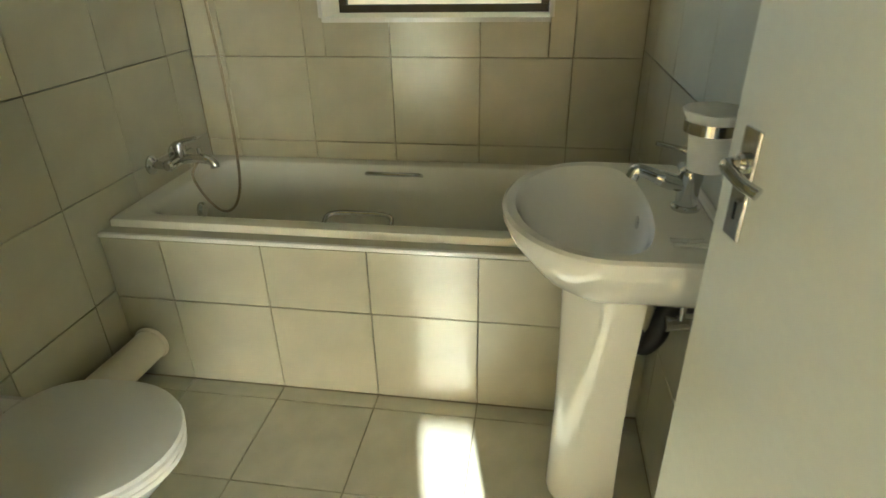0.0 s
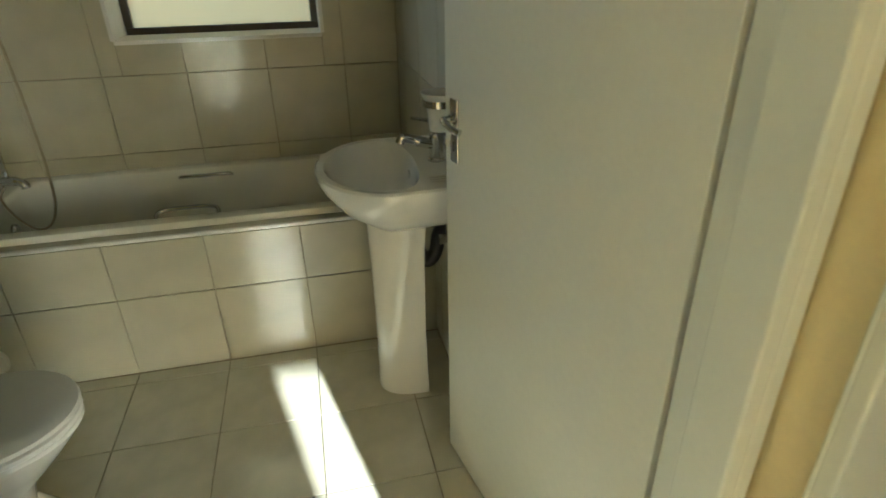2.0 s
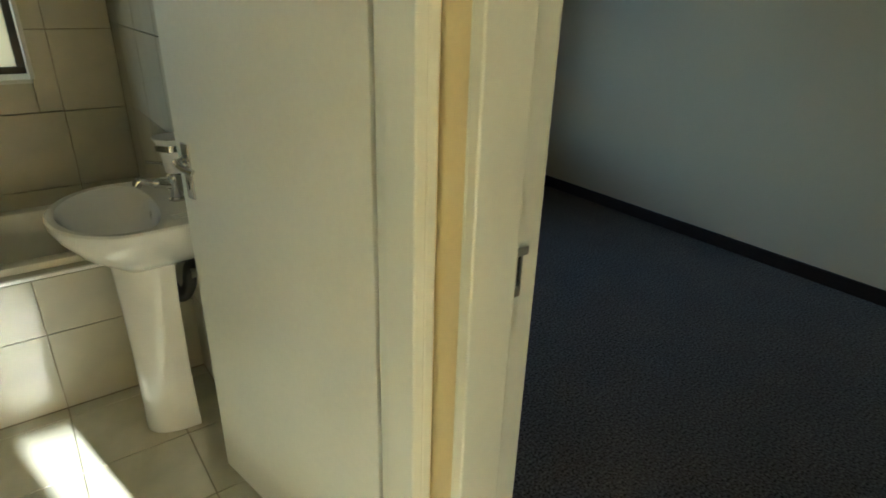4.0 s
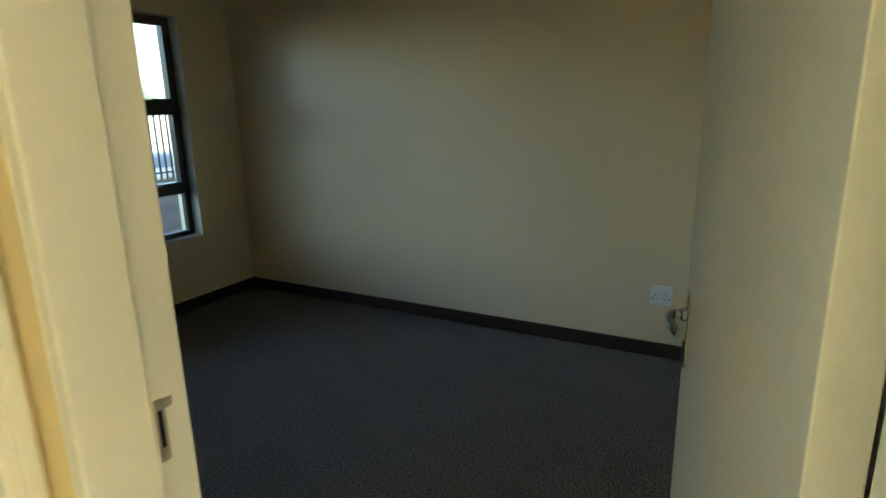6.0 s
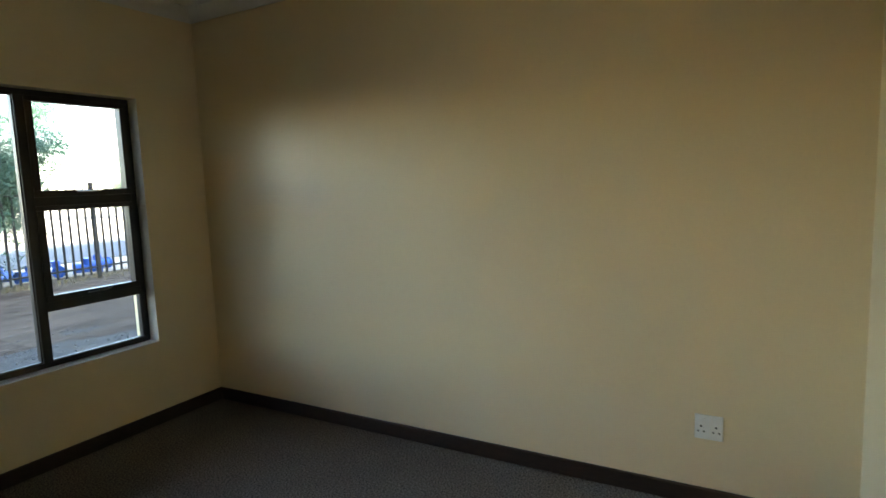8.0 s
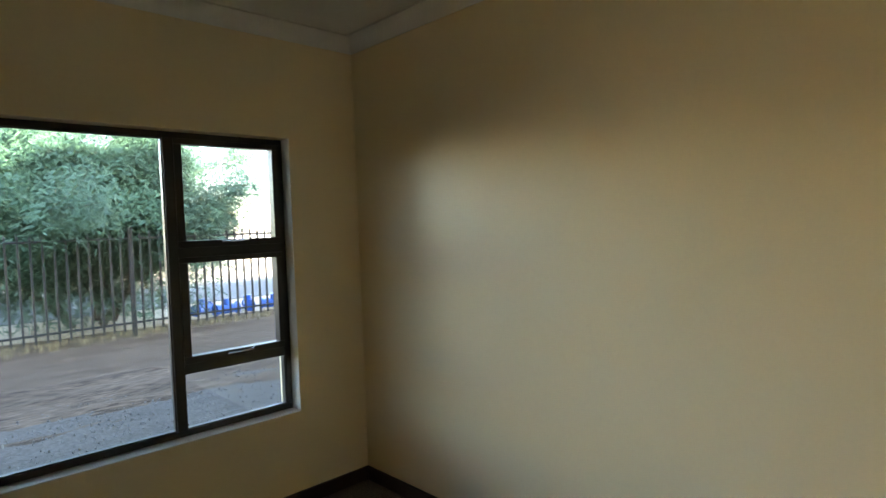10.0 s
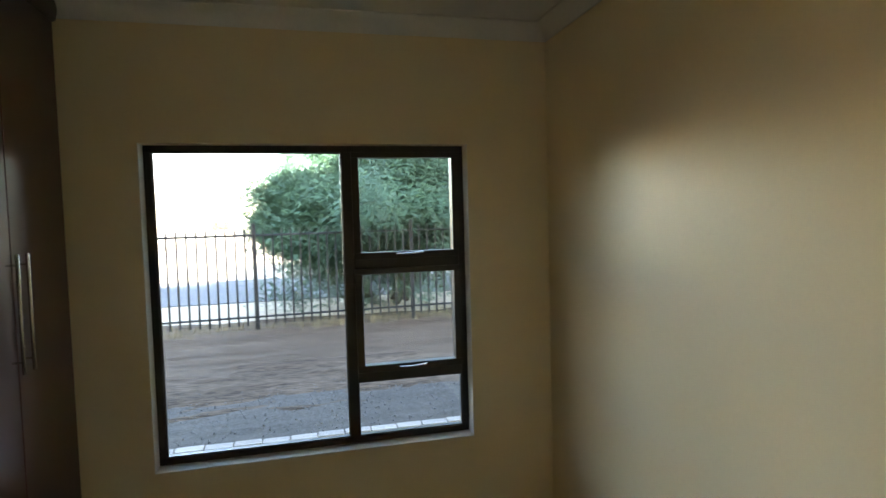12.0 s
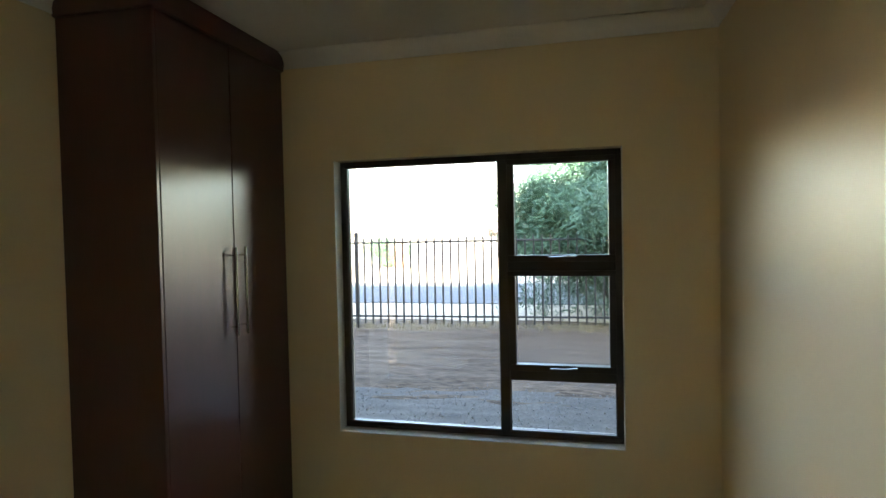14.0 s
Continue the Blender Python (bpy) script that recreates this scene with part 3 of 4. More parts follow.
part("lid", loft([egg(0.19, 0.618, 0.178, 0.397), egg(0.183, 0.628, 0.184, 0.403), egg(0.187, 0.624, 0.182, 0.412), egg(0.20, 0.606, 0.168, 0.4185), egg(0.24, 0.56, 0.13, 0.421), egg(0.33, 0.46, 0.06, 0.422)]), PLASTIC, wc, "white plastic lid")
part("neck", boxes((0.004, 0.24, -0.13, 0.13, 0.14, 0.392), bevel=0.025), CERAMIC, wc)
for dy in (-0.07, 0.07):
    part("seat_hinge", tube([(0.185, dy - 0.02, 0.40), (0.185, dy + 0.02, 0.40)], 0.010, 12), PLASTIC, wc)

# wash basin on its pedestal; x runs to the wall at +0.425
WB = (1.275, -0.285)
basin = thing("wash_basin", "white glazed pedestal wash basin with chrome mixer tap", "wash basin", (*WB, 0))


def bowl_ring(front, half, back, z, n=48, p=1.0):
    """A basin outline: a round front that widens to a straight back at the wall."""
    pts = []
    for i in range(n):
        t = i / n
        if t < 0.62:
            a = math.pi * (t / 0.62) - math.pi / 2
            px = 0.215 - (0.215 - front) * math.cos(a) ** 1.0
            py = half * math.sin(a)
        else:
            u = (t - 0.62) / 0.38
            if u < 0.33:
                px, py = 0.215 + (back - 0.215) * (u / 0.33), half * (1 - 0.03 * (u / 0.33))
            elif u < 0.67:
                px, py = back, half * 0.97 * (1 - 2 * (u - 0.33) / 0.34)
            else:
                px, py = back + (0.215 - back) * ((u - 0.67) / 0.33), -half * (0.97 + 0.03 * (u - 0.67) / 0.33)
        pts.append((px, py, z))
    return pts


def inner_ring(x0, x1, half, z, n=48):
    """The hollow's outline, in step with bowl_ring."""
    mid = x0 + (x1 - x0) * 0.62
    pts = []
    for i in range(n):
        t = i / n
        if t < 0.62:
            a = math.pi * (t / 0.62) - math.pi / 2
            pts.append((mid - (mid - x0) * math.cos(a), half * math.sin(a), z))
        else:
            a = math.pi * (t - 0.62) / 0.38
            pts.append((mid + (x1 - mid) * math.sin(a) ** 0.6, half * math.cos(a), z))
    return pts


shell = loft([bowl_ring(0.16, 0.10, 0.34, 0.655), bowl_ring(0.13, 0.14, 0.40, 0.68), bowl_ring(0.06, 0.21, 0.424, 0.73), bowl_ring(0.015, 0.255, 0.424, 0.79), bowl_ring(0.0, 0.268, 0.424, 0.825),
              bowl_ring(0.001, 0.268, 0.424, 0.838), bowl_ring(0.008, 0.262, 0.422, 0.844), inner_ring(0.028, 0.305, 0.238, 0.842), inner_ring(0.036, 0.297, 0.230, 0.832), inner_ring(0.07, 0.285, 0.19, 0.76),
              inner_ring(0.12, 0.25, 0.11, 0.715), inner_ring(0.16, 0.23, 0.05, 0.705)])
part("bowl", shell, CERAMIC, basin)
part("back_ledge", boxes((0.404, 0.424, -0.235, 0.235, 0.843, 0.862), bevel=0.008), CERAMIC, basin)
for k in range(3):
    part("soap_rib", boxes((0.315, 0.375, -0.165 - 0.016 * k, -0.159 - 0.016 * k, 0.843, 0.8465), bevel=0.0014), CERAMIC, basin)


def ped_ring(w, d0, d1, z, n=28):
    pts = []
    for i in range(n):
        t = i / n
        if t < 0.7:
            a = math.pi * (t / 0.7) - math.pi / 2
            pts.append((d0 + (d1 - d0) * (1 - max(0, math.cos(a)) ** 0.7), w * math.sin(a), z))
        else:
            pts.append((d1, w * (1 - 2 * (t - 0.7) / 0.3), z))
    return pts


part("pedestal", loft([ped_ring(0.088, 0.145, 0.31, 0.0), ped_ring(0.09, 0.142, 0.31, 0.02), ped_ring(0.086, 0.146, 0.308, 0.10), ped_ring(0.084, 0.148, 0.306, 0.3), ped_ring(0.086, 0.146, 0.308, 0.5),
                       ped_ring(0.092, 0.14, 0.315, 0.68)]), CERAMIC, basin)
ov = part("overflow", lathe([(0.014, 0.0), (0.014, 0.003), (0.008, 0.004)], 20, "x", (0.284, 0.0, 0.80)), CHROME, basin, "chrome overflow grille")
part("drain", lathe([(0.026, 0.705), (0.026, 0.709), (0.012, 0.710), (0.0, 0.706)], 24, "z", (0.195, 0, 0)), CHROME, basin)
tap = thing("basin_tap", "chrome single-lever mixer tap on the basin", "tap", (WB[0] + 0.372, WB[1] - 0.015, 0.843))
part("base_ring", lathe([(0.028, 0.0), (0.028, 0.006), (0.024, 0.010)], 24), CHROME, tap)
part("body", lathe([(0.022, 0.008), (0.021, 0.05), (0.024, 0.065), (0.022, 0.082), (0.010, 0.092), (0.0, 0.094)], 28), CHROME, tap)
part("spout", tube(smooth_path([(-0.005, 0, 0.052), (-0.04, 0, 0.058), (-0.085, 0, 0.074), (-0.105, 0, 0.077), (-0.112, 0, 0.062)]), [0.017] * 12 + [0.0135] * 21, 16), CHROME, tap)
part("lever", tube(smooth_path([(0.018, 0, 0.075), (0.012, 0, 0.105), (-0.02, 0, 0.122), (-0.075, 0, 0.135)]), [0.011] * 8 + [0.008] * 9 + [0.005] * 8, 12), CHROME, tap)
trap = thing("basin_trap", "black plastic waste pipe and chrome valve under the basin", "waste pipe", (WB[0] + 0.36, WB[1], 0))
part("trap_pipe", tube(smooth_path([(-0.06, -0.01, 0.64), (-0.06, -0.012, 0.56), (-0.03, -0.02, 0.50), (0.0, -0.02, 0.53), (0.015, -0.02, 0.60), (0.05, -0.02, 0.62), (0.064, -0.02, 0.62)]), 0.023, 16), BLACK, trap)
for dy in (-0.075, 0.06):
    part("angle_valve", tube([(0.064, dy, 0.60), (0.03, dy, 0.60), (0.0, dy, 0.60)], [0.014, 0.014, 0.018], 14), CHROME, trap)
    part("supply_pipe", tube([(0.03, dy, 0.60), (0.03, dy, 0.652)], 0.007, 10), CHROME, trap)

tumbler = thing("tumbler_holder", "frosted glass tumbler in a chrome wall ring", "glass holder", (1.625, -0.455, 1.055))
part("ring", lathe([(0.043, -0.009), (0.046, -0.009), (0.046, 0.009), (0.043, 0.009), (0.043, -0.009)], 32), CHROME, tumbler)
part("wall_mount", tube([(0.044, 0, 0), (0.065, 0, 0), (0.066, 0, 0), (0.074, 0, 0)], [0.006, 0.006, 0.02, 0.02], 16), CHROME, tumbler)
FROSTY = material("frosted_tumbler", (0.88, 0.90, 0.90), 0.45, bump=0.0, transmission=0.35)
part("glass", lathe([(0.030, -0.075), (0.036, -0.02), (0.0425, 0.008), (0.052, 0.026), (0.050, 0.028), (0.040, 0.008), (0.034, -0.02), (0.028, -0.07)], 32), FROSTY, tumbler, "flared frosted tumbler")

# ---- bedroom ----
wr = thing("wardrobe", "dark mahogany built-in wardrobe with two tall doors", "wardrobe", (0, 0, 0))
WYS, WYN = 0.36, RN - 0.001
part("carcass", boxes((WB0 + 0.001, WF - 0.022, WYS + 0.004, WYN, 0.09, 2.655), bevel=0.002), MAHOGANY, wr, smooth=False)
part("plinth", boxes((WB0 + 0.03, WF - 0.06, WYS + 0.03, WYN, 0.0, 0.09), bevel=0.002), MAHOGANY, wr, smooth=False)
part("side_panel", boxes((WB0 + 0.001, WF - 0.001, WYS - 0.014, WYS + 0.004, 0.0, 2.66), bevel=0.002), MAHOGANY, wr, smooth=False)
seam = 0.870
for ya, yb, hy in ((WYS + 0.006, seam - 0.0015, seam - 0.042), (seam + 0.0015, WYN - 0.004, seam + 0.042)):
    dr = part("door", boxes((WF - 0.02, WF, ya, yb, 0.095, 2.645), bevel=0.004), MAHOGANY, wr, "dark wood-grained door", smooth=True)
    part("handle", tube([(WF + 0.036, hy, 1.20), (WF + 0.036, hy, 1.202), (WF + 0.036, hy, 1.638), (WF + 0.036, hy, 1.64)], [0.0055, 0.0065, 0.0065, 0.0055], 16), STEEL, dr, "brushed steel bar handle")
    for z in (1.245, 1.60):
        part("handle_post", tube([(WF - 0.001, hy, z), (WF + 0.036, hy, z)], 0.0045, 10), STEEL, dr)
# crown: a rounded moulding that overhangs the front and the side
prof = [(0.0, 2.645), (0.012, 2.65), (0.018, 2.662), (0.024, 2.675), (0.028, 2.695), (0.029, 2.72), (0.029, 2.7435)]
loops = []
for o, z in prof:
    loop_pts = [(WB0 + 0.001, WYN, z), (WF + o - 0.03, WYN, z)]
    for k in range(7):
        a = radians(15 * k)
        loop_pts.append((WF + o - 0.05 + 0.05 * math.cos(a), WYS - 0.014 - o + 0.05 - 0.05 * math.sin(a), z))
    loop_pts[1] = (WF + o, WYN, z)
    loop_pts.append((WB0 + 0.001, WYS - 0.014 - o, z))
    loops.append(loop_pts)
part("crown_moulding", loft(loops), MAHOGANY, wr, "dark rounded crown moulding")

sk = thing("power_socket", "white double three-pin wall socket plate", "socket", (EX, -1.883, 0.378))
part("face_plate", boxes((-0.009, 0.0, -0.059, 0.059, -0.058, 0.058), bevel=0.004), WHITE, sk)
for dy in (-0.028, 0.028):
    part("rocker", boxes((-0.013, -0.008, dy - 0.010 + (0.006 if dy < 0 else -0.006), dy + 0.010 + (0.006 if dy < 0 else -0.006), 0.018, 0.042), bevel=0.0015), WHITE, sk)
    for hy, hz, r in ((0, 0.004, 0.0048), (-0.0125, -0.020, 0.004), (0.0125, -0.020, 0.004)):
        part("pin_hole", lathe([(r, -0.0096), (r, -0.0088)], 14, "x", (0, dy * 1.12 + hy, hz)), HOLE_SHADE, sk)

# ---- outside ----
GZ = 0.05
structure("ground", boxes((-600, 600, OUT, 600, GZ - 0.3, GZ - 0.02), (-600, -8.3, -600, OUT, GZ - 0.3, GZ - 0.02), (17.2, 600, -600, OUT, GZ - 0.3, GZ - 0.02), (-8.3, 17.2, -600, -5.7, GZ - 0.3, GZ - 0.02)),
          SAND, "pale sunlit sandy ground", "ground")


def relief(x0, x1, y0, y1, nx, ny, z, amp, scale, seed, fade=0.0):
    """A gently uneven sheet, which may dip under its neighbour short of y = fade."""
    base = z
    bm = bmesh.new()
    vs = [[bm.verts.new((x0 + (x1 - x0) * i / nx, y0 + (y1 - y0) * j / ny, 0)) for i in range(nx + 1)] for j in range(ny + 1)]
    for row in vs:
        for v in row:
            p = Vector((v.co.x * scale * 0.5, v.co.y * scale * 1.6, seed))
            if fade:
                z = base - 0.035 * max(0.0, fade - v.co.y)
            v.co.z = z + amp * (noise.noise(p) + 0.5 * noise.noise(p * 3.1) + 0.25 * noise.noise(p * 7.3))
    for j in range(ny):
        for i in range(nx):
            bm.faces.new((vs[j][i], vs[j][i + 1], vs[j + 1][i + 1], vs[j + 1][i]))
    return bm


structure("yard", relief(-8, 16, 3.6, 8.6, 240, 110, GZ + 0.03, 0.028, 2.0, 3.0, 4.5), DIRT, "raked bare brown earth yard", "ground", smooth=True)
structure("gravel_strip", relief(-8, 16, 2.98, 5.0, 200, 40, GZ + 0.012, 0.012, 5.0, 8.0), GRAVEL, "strip of grey gravel along the house", "ground", smooth=True)
structure("apron", boxes((-8, 16, OUT + 0.001, 2.80, GZ - 0.06, GZ - 0.006)), OUTWALL, "concrete apron along the house wall", "pavement")
structure("road", boxes((-300, 300, 11.4, 16.6, GZ - 0.06, GZ - 0.004)), ASPHALT, "grey asphalt road beyond the fence", "road")

# loose stones
sb = bmesh.new()
for i in range(1600):
    x, y = random.uniform(1.0, 7.5), random.uniform(2.98, 4.6) ** 1.0
    r = random.uniform(0.005, 0.014)
    m = pose(x, y, GZ + 0.018 + r * 0.4, *(random.uniform(0, 360) for _ in range(3))) @ Matrix.Diagonal((r, r * random.uniform(0.6, 1), r * random.uniform(0.4, 0.8), 1))
    vs = [sb.verts.new(m @ Vector(p)) for p in ((1, 0, 0), (-1, 0, 0), (0, 1, 0), (0, -1, 0), (0, 0, 1), (0, 0, -1))]
    for a, b, c in ((0, 2, 4), (2, 1, 4), (1, 3, 4), (3, 0, 4), (2, 0, 5), (1, 2, 5), (3, 1, 5), (0, 3, 5)):
        sb.faces.new((vs[a], vs[b], vs[c]))
tagged(part("gravel_stones", sb, STONE, smooth=False), "scattered grey gravel stones on the ground", "gravel", kind="stuff")

# dry grass tufts along the fence
gr = bmesh.new()
for i in range(5200):
    x = random.uniform(-4, 12)
    y = 7.72 + 0.05 * (x - 1.5) + random.gauss(0.1, 0.22)
    h, a, lean = random.uniform(0.03, 0.16), random.uniform(0, 6.28), random.uniform(0, 0.06)
    dx, dy = 0.005 * math.cos(a), 0.005 * math.sin(a)
    v = [gr.verts.new(p) for p in ((x - dx, y - dy, GZ), (x + dx, y + dy, GZ), (x + lean * math.cos(a * 2), y + lean * math.sin(a * 2), GZ + h))]
    gr.faces.new(v)
tagged(part("dry_grass", gr, DRYGRASS, smooth=False), "dry straw-coloured grass along the fence foot", "grass", kind="stuff")

# fence panels between posts


def fence_y(x):
    return 7.66 + 0.05 * (x - 1.5)


PITCH, BAY = 0.143, 2.47
picket_bm = boxes((-0.0135, 0.0135, -0.0135, 0.0135, 0.16, 1.60), bevel=0.0)
tip = [v for v in picket_bm.verts if v.co.z > 1.5]
pk = bmesh.ops.extrude_face_region(picket_bm, geom=[f for f in picket_bm.faces if all(v in tip for v in f.verts)])
up_v = [g for g in pk["geom"] if isinstance(g, bmesh.types.BMVert)]
bmesh.ops.translate(picket_bm, vec=(0, 0, 0.055), verts=up_v)
bmesh.ops.scale(picket_bm, vec=(0.12, 0.12, 1), verts=up_v)
PICKET = mesh_of("picket", picket_bm, IRON, False)
fence = thing("palisade_fence", "black steel picket fence with two rails", "fence", (0, 0, 0))
for b in range(-3, 6):
    xa, xb = 0.33 + BAY * b, 0.33 + BAY * (b + 1)
    post = part("post", boxes((xa - 0.03, xa + 0.03, fence_y(xa) - 0.03, fence_y(xa) + 0.03, 0.0, 1.70), (xa - 0.033, xa + 0.033, fence_y(xa) - 0.033, fence_y(xa) + 0.033, 1.70, 1.725), bevel=0.003), IRON, fence)
    for z in (0.285, 1.545):
        part("rail", tube([(xa + 0.03, fence_y(xa), z), (xb - 0.03, fence_y(xb), z)], 0.018, 6), IRON, fence)
    n = int(BAY / PITCH)
    for i in range(1, n + 1):
        x = xa + (xb - xa) * i / (n + 1)
        p = new("picket", PICKET)
        p.parent = fence
        p.location = (x, fence_y(x), 0)

# feathery bush tree behind the fence


def tree(at, height, spread, label, leaves, seed):
    rnd = random.Random(seed)
    t = thing("tree", label, "tree", at)
    wood = bmesh.new()
    tips = []

    def limb(p, d, length, r, level):
        pts, rad = [p], [r]
        q = p.copy()
        for k in range(4):
            d = (d + Vector((rnd.gauss(0, 0.16), rnd.gauss(0, 0.16), rnd.gauss(0.02, 0.1)))).normalized()
            q = q + d * length / 4
            pts.append(q.copy())
            rad.append(r * (1 - 0.16 * (k + 1)))
        tmp = tube(pts, rad, 7)
        me = bpy.data.meshes.new("limb")
        tmp.to_mesh(me)
        tmp.free()
        wood.from_mesh(me)
        bpy.data.meshes.remove(me)
        if level >= 1:
            tips.extend(pts[1:])
        if level < 3:
            for k in range(4 if level else 5):
                a = rnd.uniform(0, 6.28)
                nd = (d * 0.55 + Vector((math.cos(a), math.sin(a), rnd.uniform(-0.1, 0.6)))).normalized()
                limb(pts[rnd.randint(1, 4)], nd, length * rnd.uniform(0.55, 0.8), r * 0.5, level + 1)

    for k in range(5):
        a = 2 * math.pi * k / 5 + rnd.uniform(-0.4, 0.4)
        limb(Vector((0.35 * math.cos(a), 0.35 * math.sin(a), 0)), Vector((0.55 * math.cos(a), 0.55 * math.sin(a), 1)).normalized(), height * 0.42, 0.075, 0)
    part("trunk", wood, BARK, t)
    verts, faces = [], []
    # crown: sprays of narrow leaflets hanging about the twigs, and a ragged shell of clumps
    centres = [(p, 0.32) for p in tips]
    for k in range(300):
        a, u = rnd.uniform(0, 6.28), rnd.uniform(-0.97, 1.0)
        rr = math.sqrt(max(0, 1 - u * u)) * rnd.uniform(0.5, 1.0)
        wob = 0.88 + 0.6 * noise.noise(Vector((math.cos(a) * 2, math.sin(a) * 2, u * 2 + seed)))
        centres.append((Vector((spread * rr * math.cos(a) * wob, spread * rr * math.sin(a) * wob, height * 0.56 + height * 0.44 * u * wob)), 0.36))
    for k in range(190):
        a, rr = rnd.uniform(0, 6.28), spread * rnd.uniform(0.25, 0.92)
        centres.append((Vector((rr * math.cos(a), rr * math.sin(a), height * rnd.uniform(0.03, 0.36))), 0.34))
    per = leaves // len(centres)
    for c, size in centres:
        if c.z < 0.25:
            continue
        for k in range(per):
            p = c + Vector((rnd.gauss(0, size * 0.6), rnd.gauss(0, size * 0.6), rnd.gauss(-0.05, size * 0.5)))
            if p.z < 0.1:
                continue
            d = Vector((rnd.gauss(0, 1), rnd.gauss(0, 1), rnd.gauss(-0.7, 0.7))).normalized()
            s_ = d.orthogonal().normalized() * rnd.uniform(0.008, 0.014)
            ln_ = rnd.uniform(0.07, 0.15)
            i = len(verts)
            verts += [p - s_, p + s_, p + d * ln_ + s_ * 0.4, p + d * ln_ - s_ * 0.4]
            faces.append((i, i + 1, i + 2, i + 3))
    me = bpy.data.meshes.new("crown")
    me.from_pydata(verts, [], faces)
    me.materials.append(LEAF)
    cr = new("crown", me)
    cr.parent = t
    return t


tree((5.2, 10.2, GZ), 4.9, 2.6, "dense feathery grey-green bush tree behind the fence", 270000, 5)
tree((24.0, 32.0, GZ), 5.5, 2.6, "far grey-green tree on the sunlit plain", 26000, 11)

# blue pipe fittings lying by the fence
for k, (x, y, rz) in enumerate(((7.2, 9.1, 10), (7.75, 9.35, 70), (8.2, 9.15, 150), (6.9, 9.5, 40), (8.6, 9.5, 15))):
    bp = thing("pipe_fitting", "blue plastic pipe fitting lying on the dry ground", "pipe fitting", (0, 0, 0), "pipe fittings beyond the fence")
    part("barrel", tube([(-0.24, 0, 0.115), (-0.2, 0, 0.115), (0.2, 0, 0.115), (0.24, 0, 0.115)], [0.10, 0.09, 0.09, 0.10], 18), BLUE, bp)
    part("branch", tube([(0, 0, 0.13), (0, 0.02, 0.30)], [0.07, 0.075], 16), BLUE, bp)
    for s_ in (-0.24, 0.22):
        part("flange", lathe([(0.112, 0.0), (0.112, 0.025)], 20, "x", (s_, 0, 0.115)), BLUE, bp)
    bp.matrix_world = pose(x, y, GZ - 0.02, 0, 0, rz)

# across the road: a small sign on posts, a brick pier and a dry shrub beside it
sign = thing("sign_board", "small brown sign board on two thin posts across the road", "sign", (0.5, 22.0, GZ - 0.02))
part("panel", boxes((-0.31, 0.31, -0.012, 0.012, 1.47, 1.79), bevel=0.004), SKIRT, sign)
part("lettering_bar", boxes((-0.04, 0.12, -0.016, -0.011, 1.66, 1.74)), WHITE, sign, "pale unreadable bar", smooth=False)
part("top_rail", boxes((-0.4, 0.28, -0.015, 0.015, 1.90, 1.93), bevel=0.004), IRON, sign)
for x in (-0.27, 0.27):
    part("post", tube([(x, 0.03, 0.0), (x, 0.03, 1.92)], 0.018, 8), STEEL, sign)
pier = thing("brick_pier", "weathered red brick gate pier across the road", "pier", (-4.6, 25.0, GZ - 0.02))
PIER_BRICK = mesh_of("brick", boxes((-0.107, 0.107, -0.05, 0.05, 0.0, 0.07), bevel=0.004), BRICK, True)
part("core", boxes((-0.31, 0.31, -0.2, 0.2, 0.0, 1.20)), GROUT, pier, smooth=False)
for k in range(14):
    for j in range(3):
        bk = new("brick", PIER_BRICK)
        bk.parent = pier
        bk.matrix_basis = pose(-0.225 + 0.225 * j + (0.03 if k % 2 else -0.03), -0.165, 0.01 + 0.085 * k)
part("cap", boxes((-0.36, 0.36, -0.25, 0.25, 1.20, 1.27), bevel=0.012), PAVER, pier, "pale concrete cap")
tree((-5.5, 25.6, GZ), 1.7, 0.5, "small dry olive shrub beside a brick pier", 9000, 23)

# paver edging along the gravel
PV = mesh_of("paver", boxes((-0.098, 0.098, -0.05, 0.05, -0.05, 0.03), bevel=0.006), PAVER, True)
edging = tagged(new("edging"), "row of pale concrete edging pavers along the gravel", "edging", kind="structure")
rnd = random.Random(4)
for i in range(34):
    p = new("paver", PV)
    p.parent = edging
    p.matrix_basis = pose(0.6 + 0.205 * i, 2.93 + rnd.gauss(0, 0.004), GZ + 0.010 + rnd.gauss(0, 0.003), 0, 0, rnd.gauss(0, 1.2))

# ---- tiles, last ----
TS, GAP, TH = 0.3305, 0.0034, 0.012
tile_meshes = {}


def tile_mesh(w, h, mat):
    key = (round(w, 3), round(h, 3), mat.name)
    if key not in tile_meshes:
        tile_meshes[key] = mesh_of("tile", boxes((-w / 2, w / 2, -h / 2, h / 2, 0, TH), bevel=0.0016), mat, True)
    return tile_meshes[key]


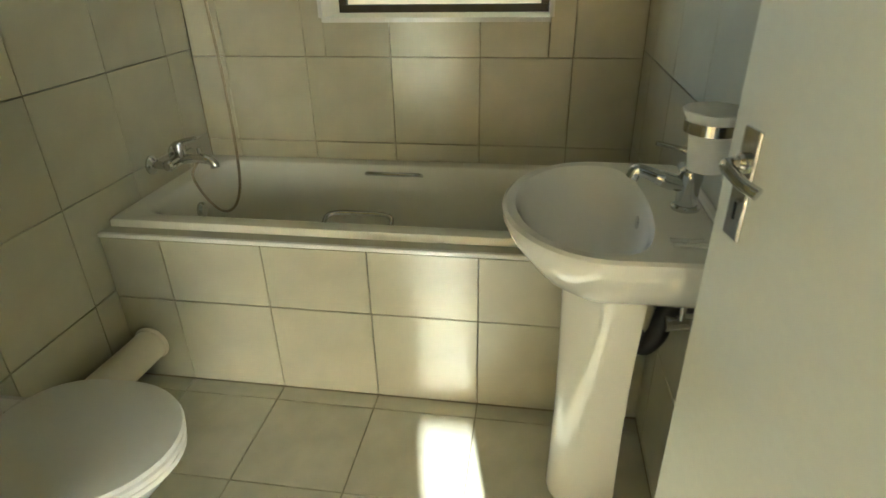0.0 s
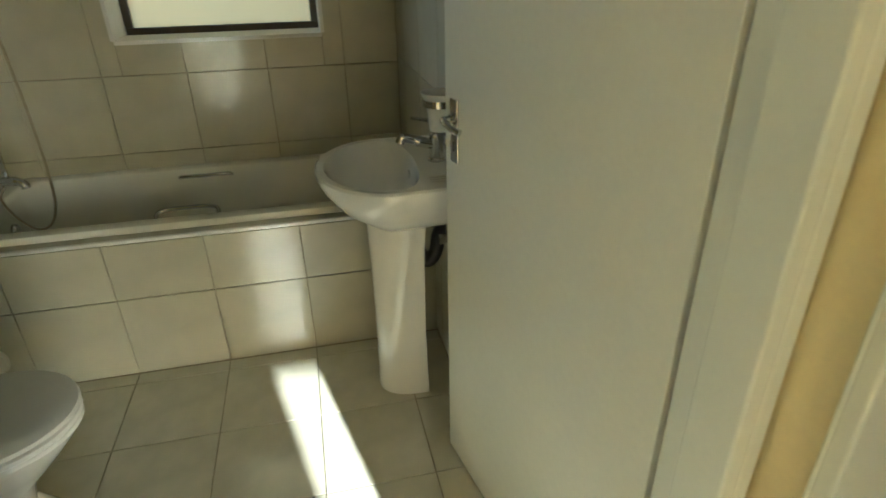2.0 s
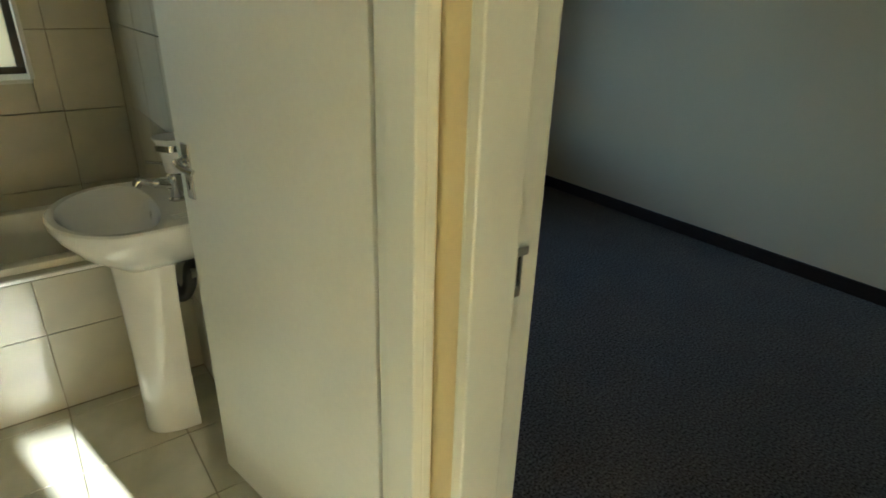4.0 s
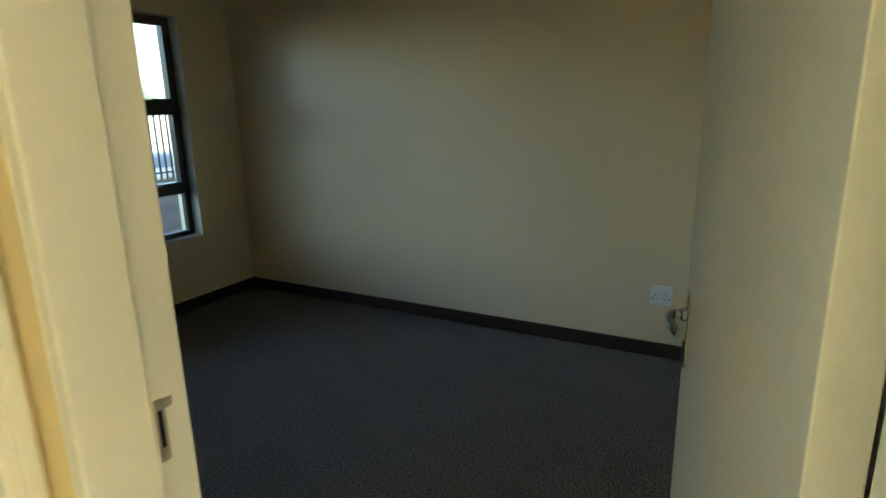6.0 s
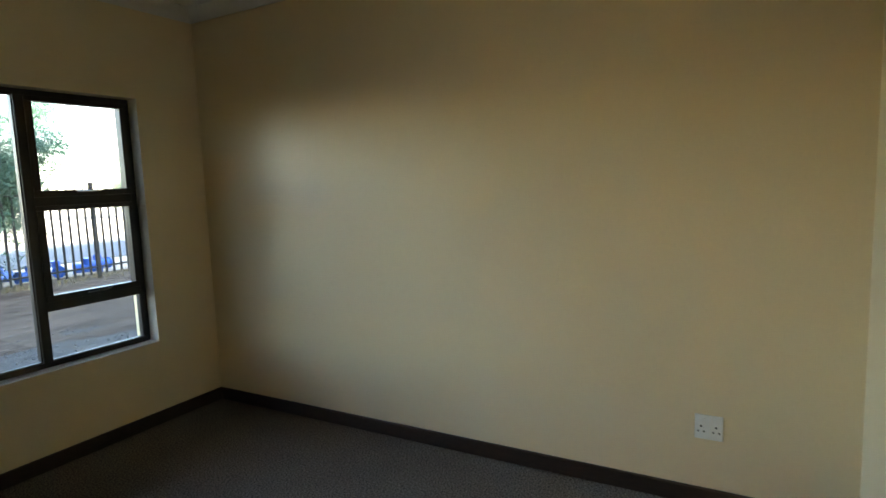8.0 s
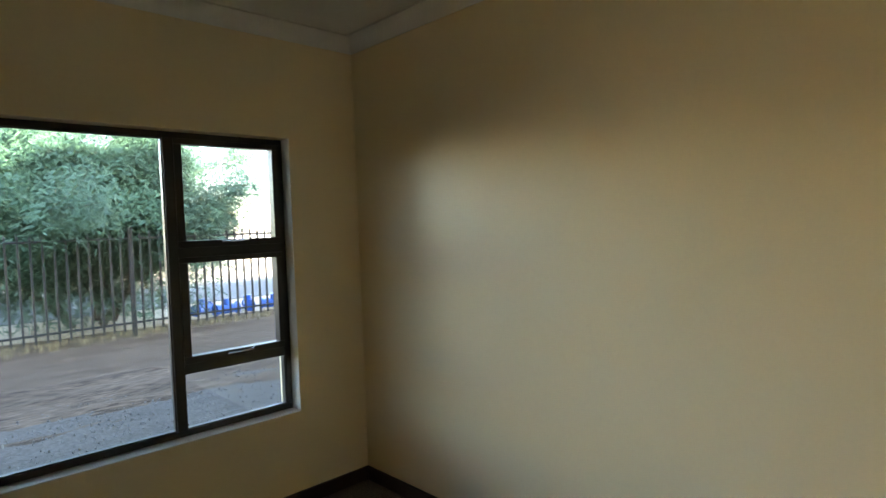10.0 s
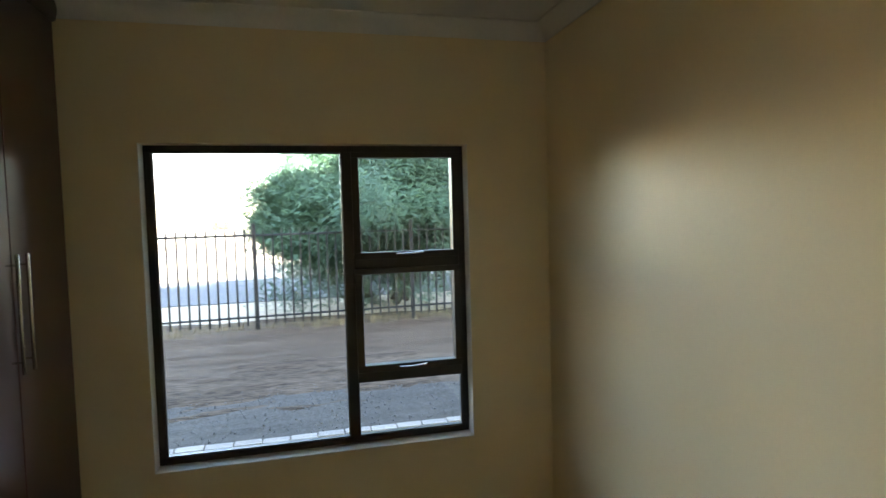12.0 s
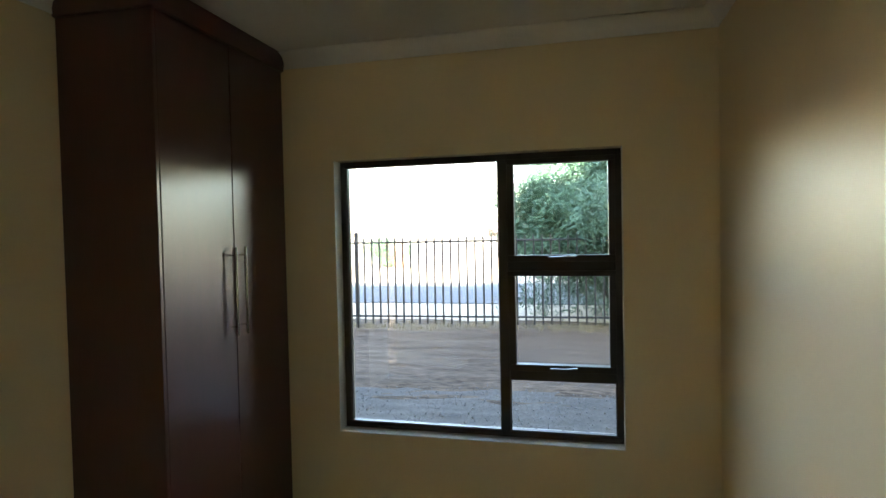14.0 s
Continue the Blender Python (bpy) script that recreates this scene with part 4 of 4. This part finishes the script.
def lay(parent, u_range, v_range, u_line, v_line, place, mat, hole=None, pu=0.3315, pv=0.3285):
    """Tiles a rectangle: joints pass through u_line and v_line; place(u, v) gives a tile's pose."""
    def cuts(r, line, p):
        k = math.ceil((r[0] - line) / p)
        inner = []
        while line + k * p < r[1] - 0.012:
            if line + k * p > r[0] + 0.012:
                inner.append(line + k * p)
            k += 1
        return [r[0]] + inner + [r[1]]

    us, vs_ = cuts(u_range, u_line, pu), cuts(v_range, v_line, pv)
    jit = random.Random(len(us) * 31 + len(vs_))
    for ua, ub in zip(us, us[1:]):
        for va, vb in zip(vs_, vs_[1:]):
            rects = [(ua, ub, va, vb)]
            if hole and ua < hole[1] and ub > hole[0] and va < hole[3] and vb > hole[2]:
                rects = [(ua, min(ub, hole[0]), va, vb), (max(ua, hole[1]), ub, va, vb),
                         (max(ua, hole[0]), min(ub, hole[1]), va, min(vb, hole[2])), (max(ua, hole[0]), min(ub, hole[1]), max(va, hole[3]), vb)]
            for a, b, c, d in rects:
                if b - a < 0.012 or d - c < 0.012:
                    continue
                t = new("tile", tile_mesh(b - a - GAP, d - c - GAP, mat))
                t.parent = parent
                t.matrix_basis = place((a + b) / 2, (c + d) / 2) @ pose(0, 0, 0, jit.gauss(0, 0.05), jit.gauss(0, 0.05), 0)


obs = bpy.data.objects
lay(obs["floor_bathroom"], (0.0, BX), (BS - 0.15, -0.002), 0.2045, -0.066, lambda u, v: pose(u, v, -TH), FLOOR_TILE, pv=0.3335)
lay(surround, (0.0, BX), (0.0, 0.54), 0.2045, 0.322, lambda u, v: pose(u, 0.012, v, 90, 0, 0), TILE)
lay(obs["wall_bathroom_north"], (0.0, BX), (0.56, TOP), 0.797, 0.974, lambda u, v: pose(u, BN + 0.012, v, 90, 0, 0), TILE, hole=BWIN)
lay(obs["wall_bathroom_west"], (-0.73, 1.43), (0.0, TOP), 0.098, 0.3435, lambda u, v: pose(-0.012, -u, v, 90, 0, 90), TILE)
lay(obs["wall_bathroom_east"], (-0.60, BN), (0.0, TOP), -0.098, 0.3435, lambda u, v: pose(BX + 0.012, u, v, 90, 0, -90), TILE)
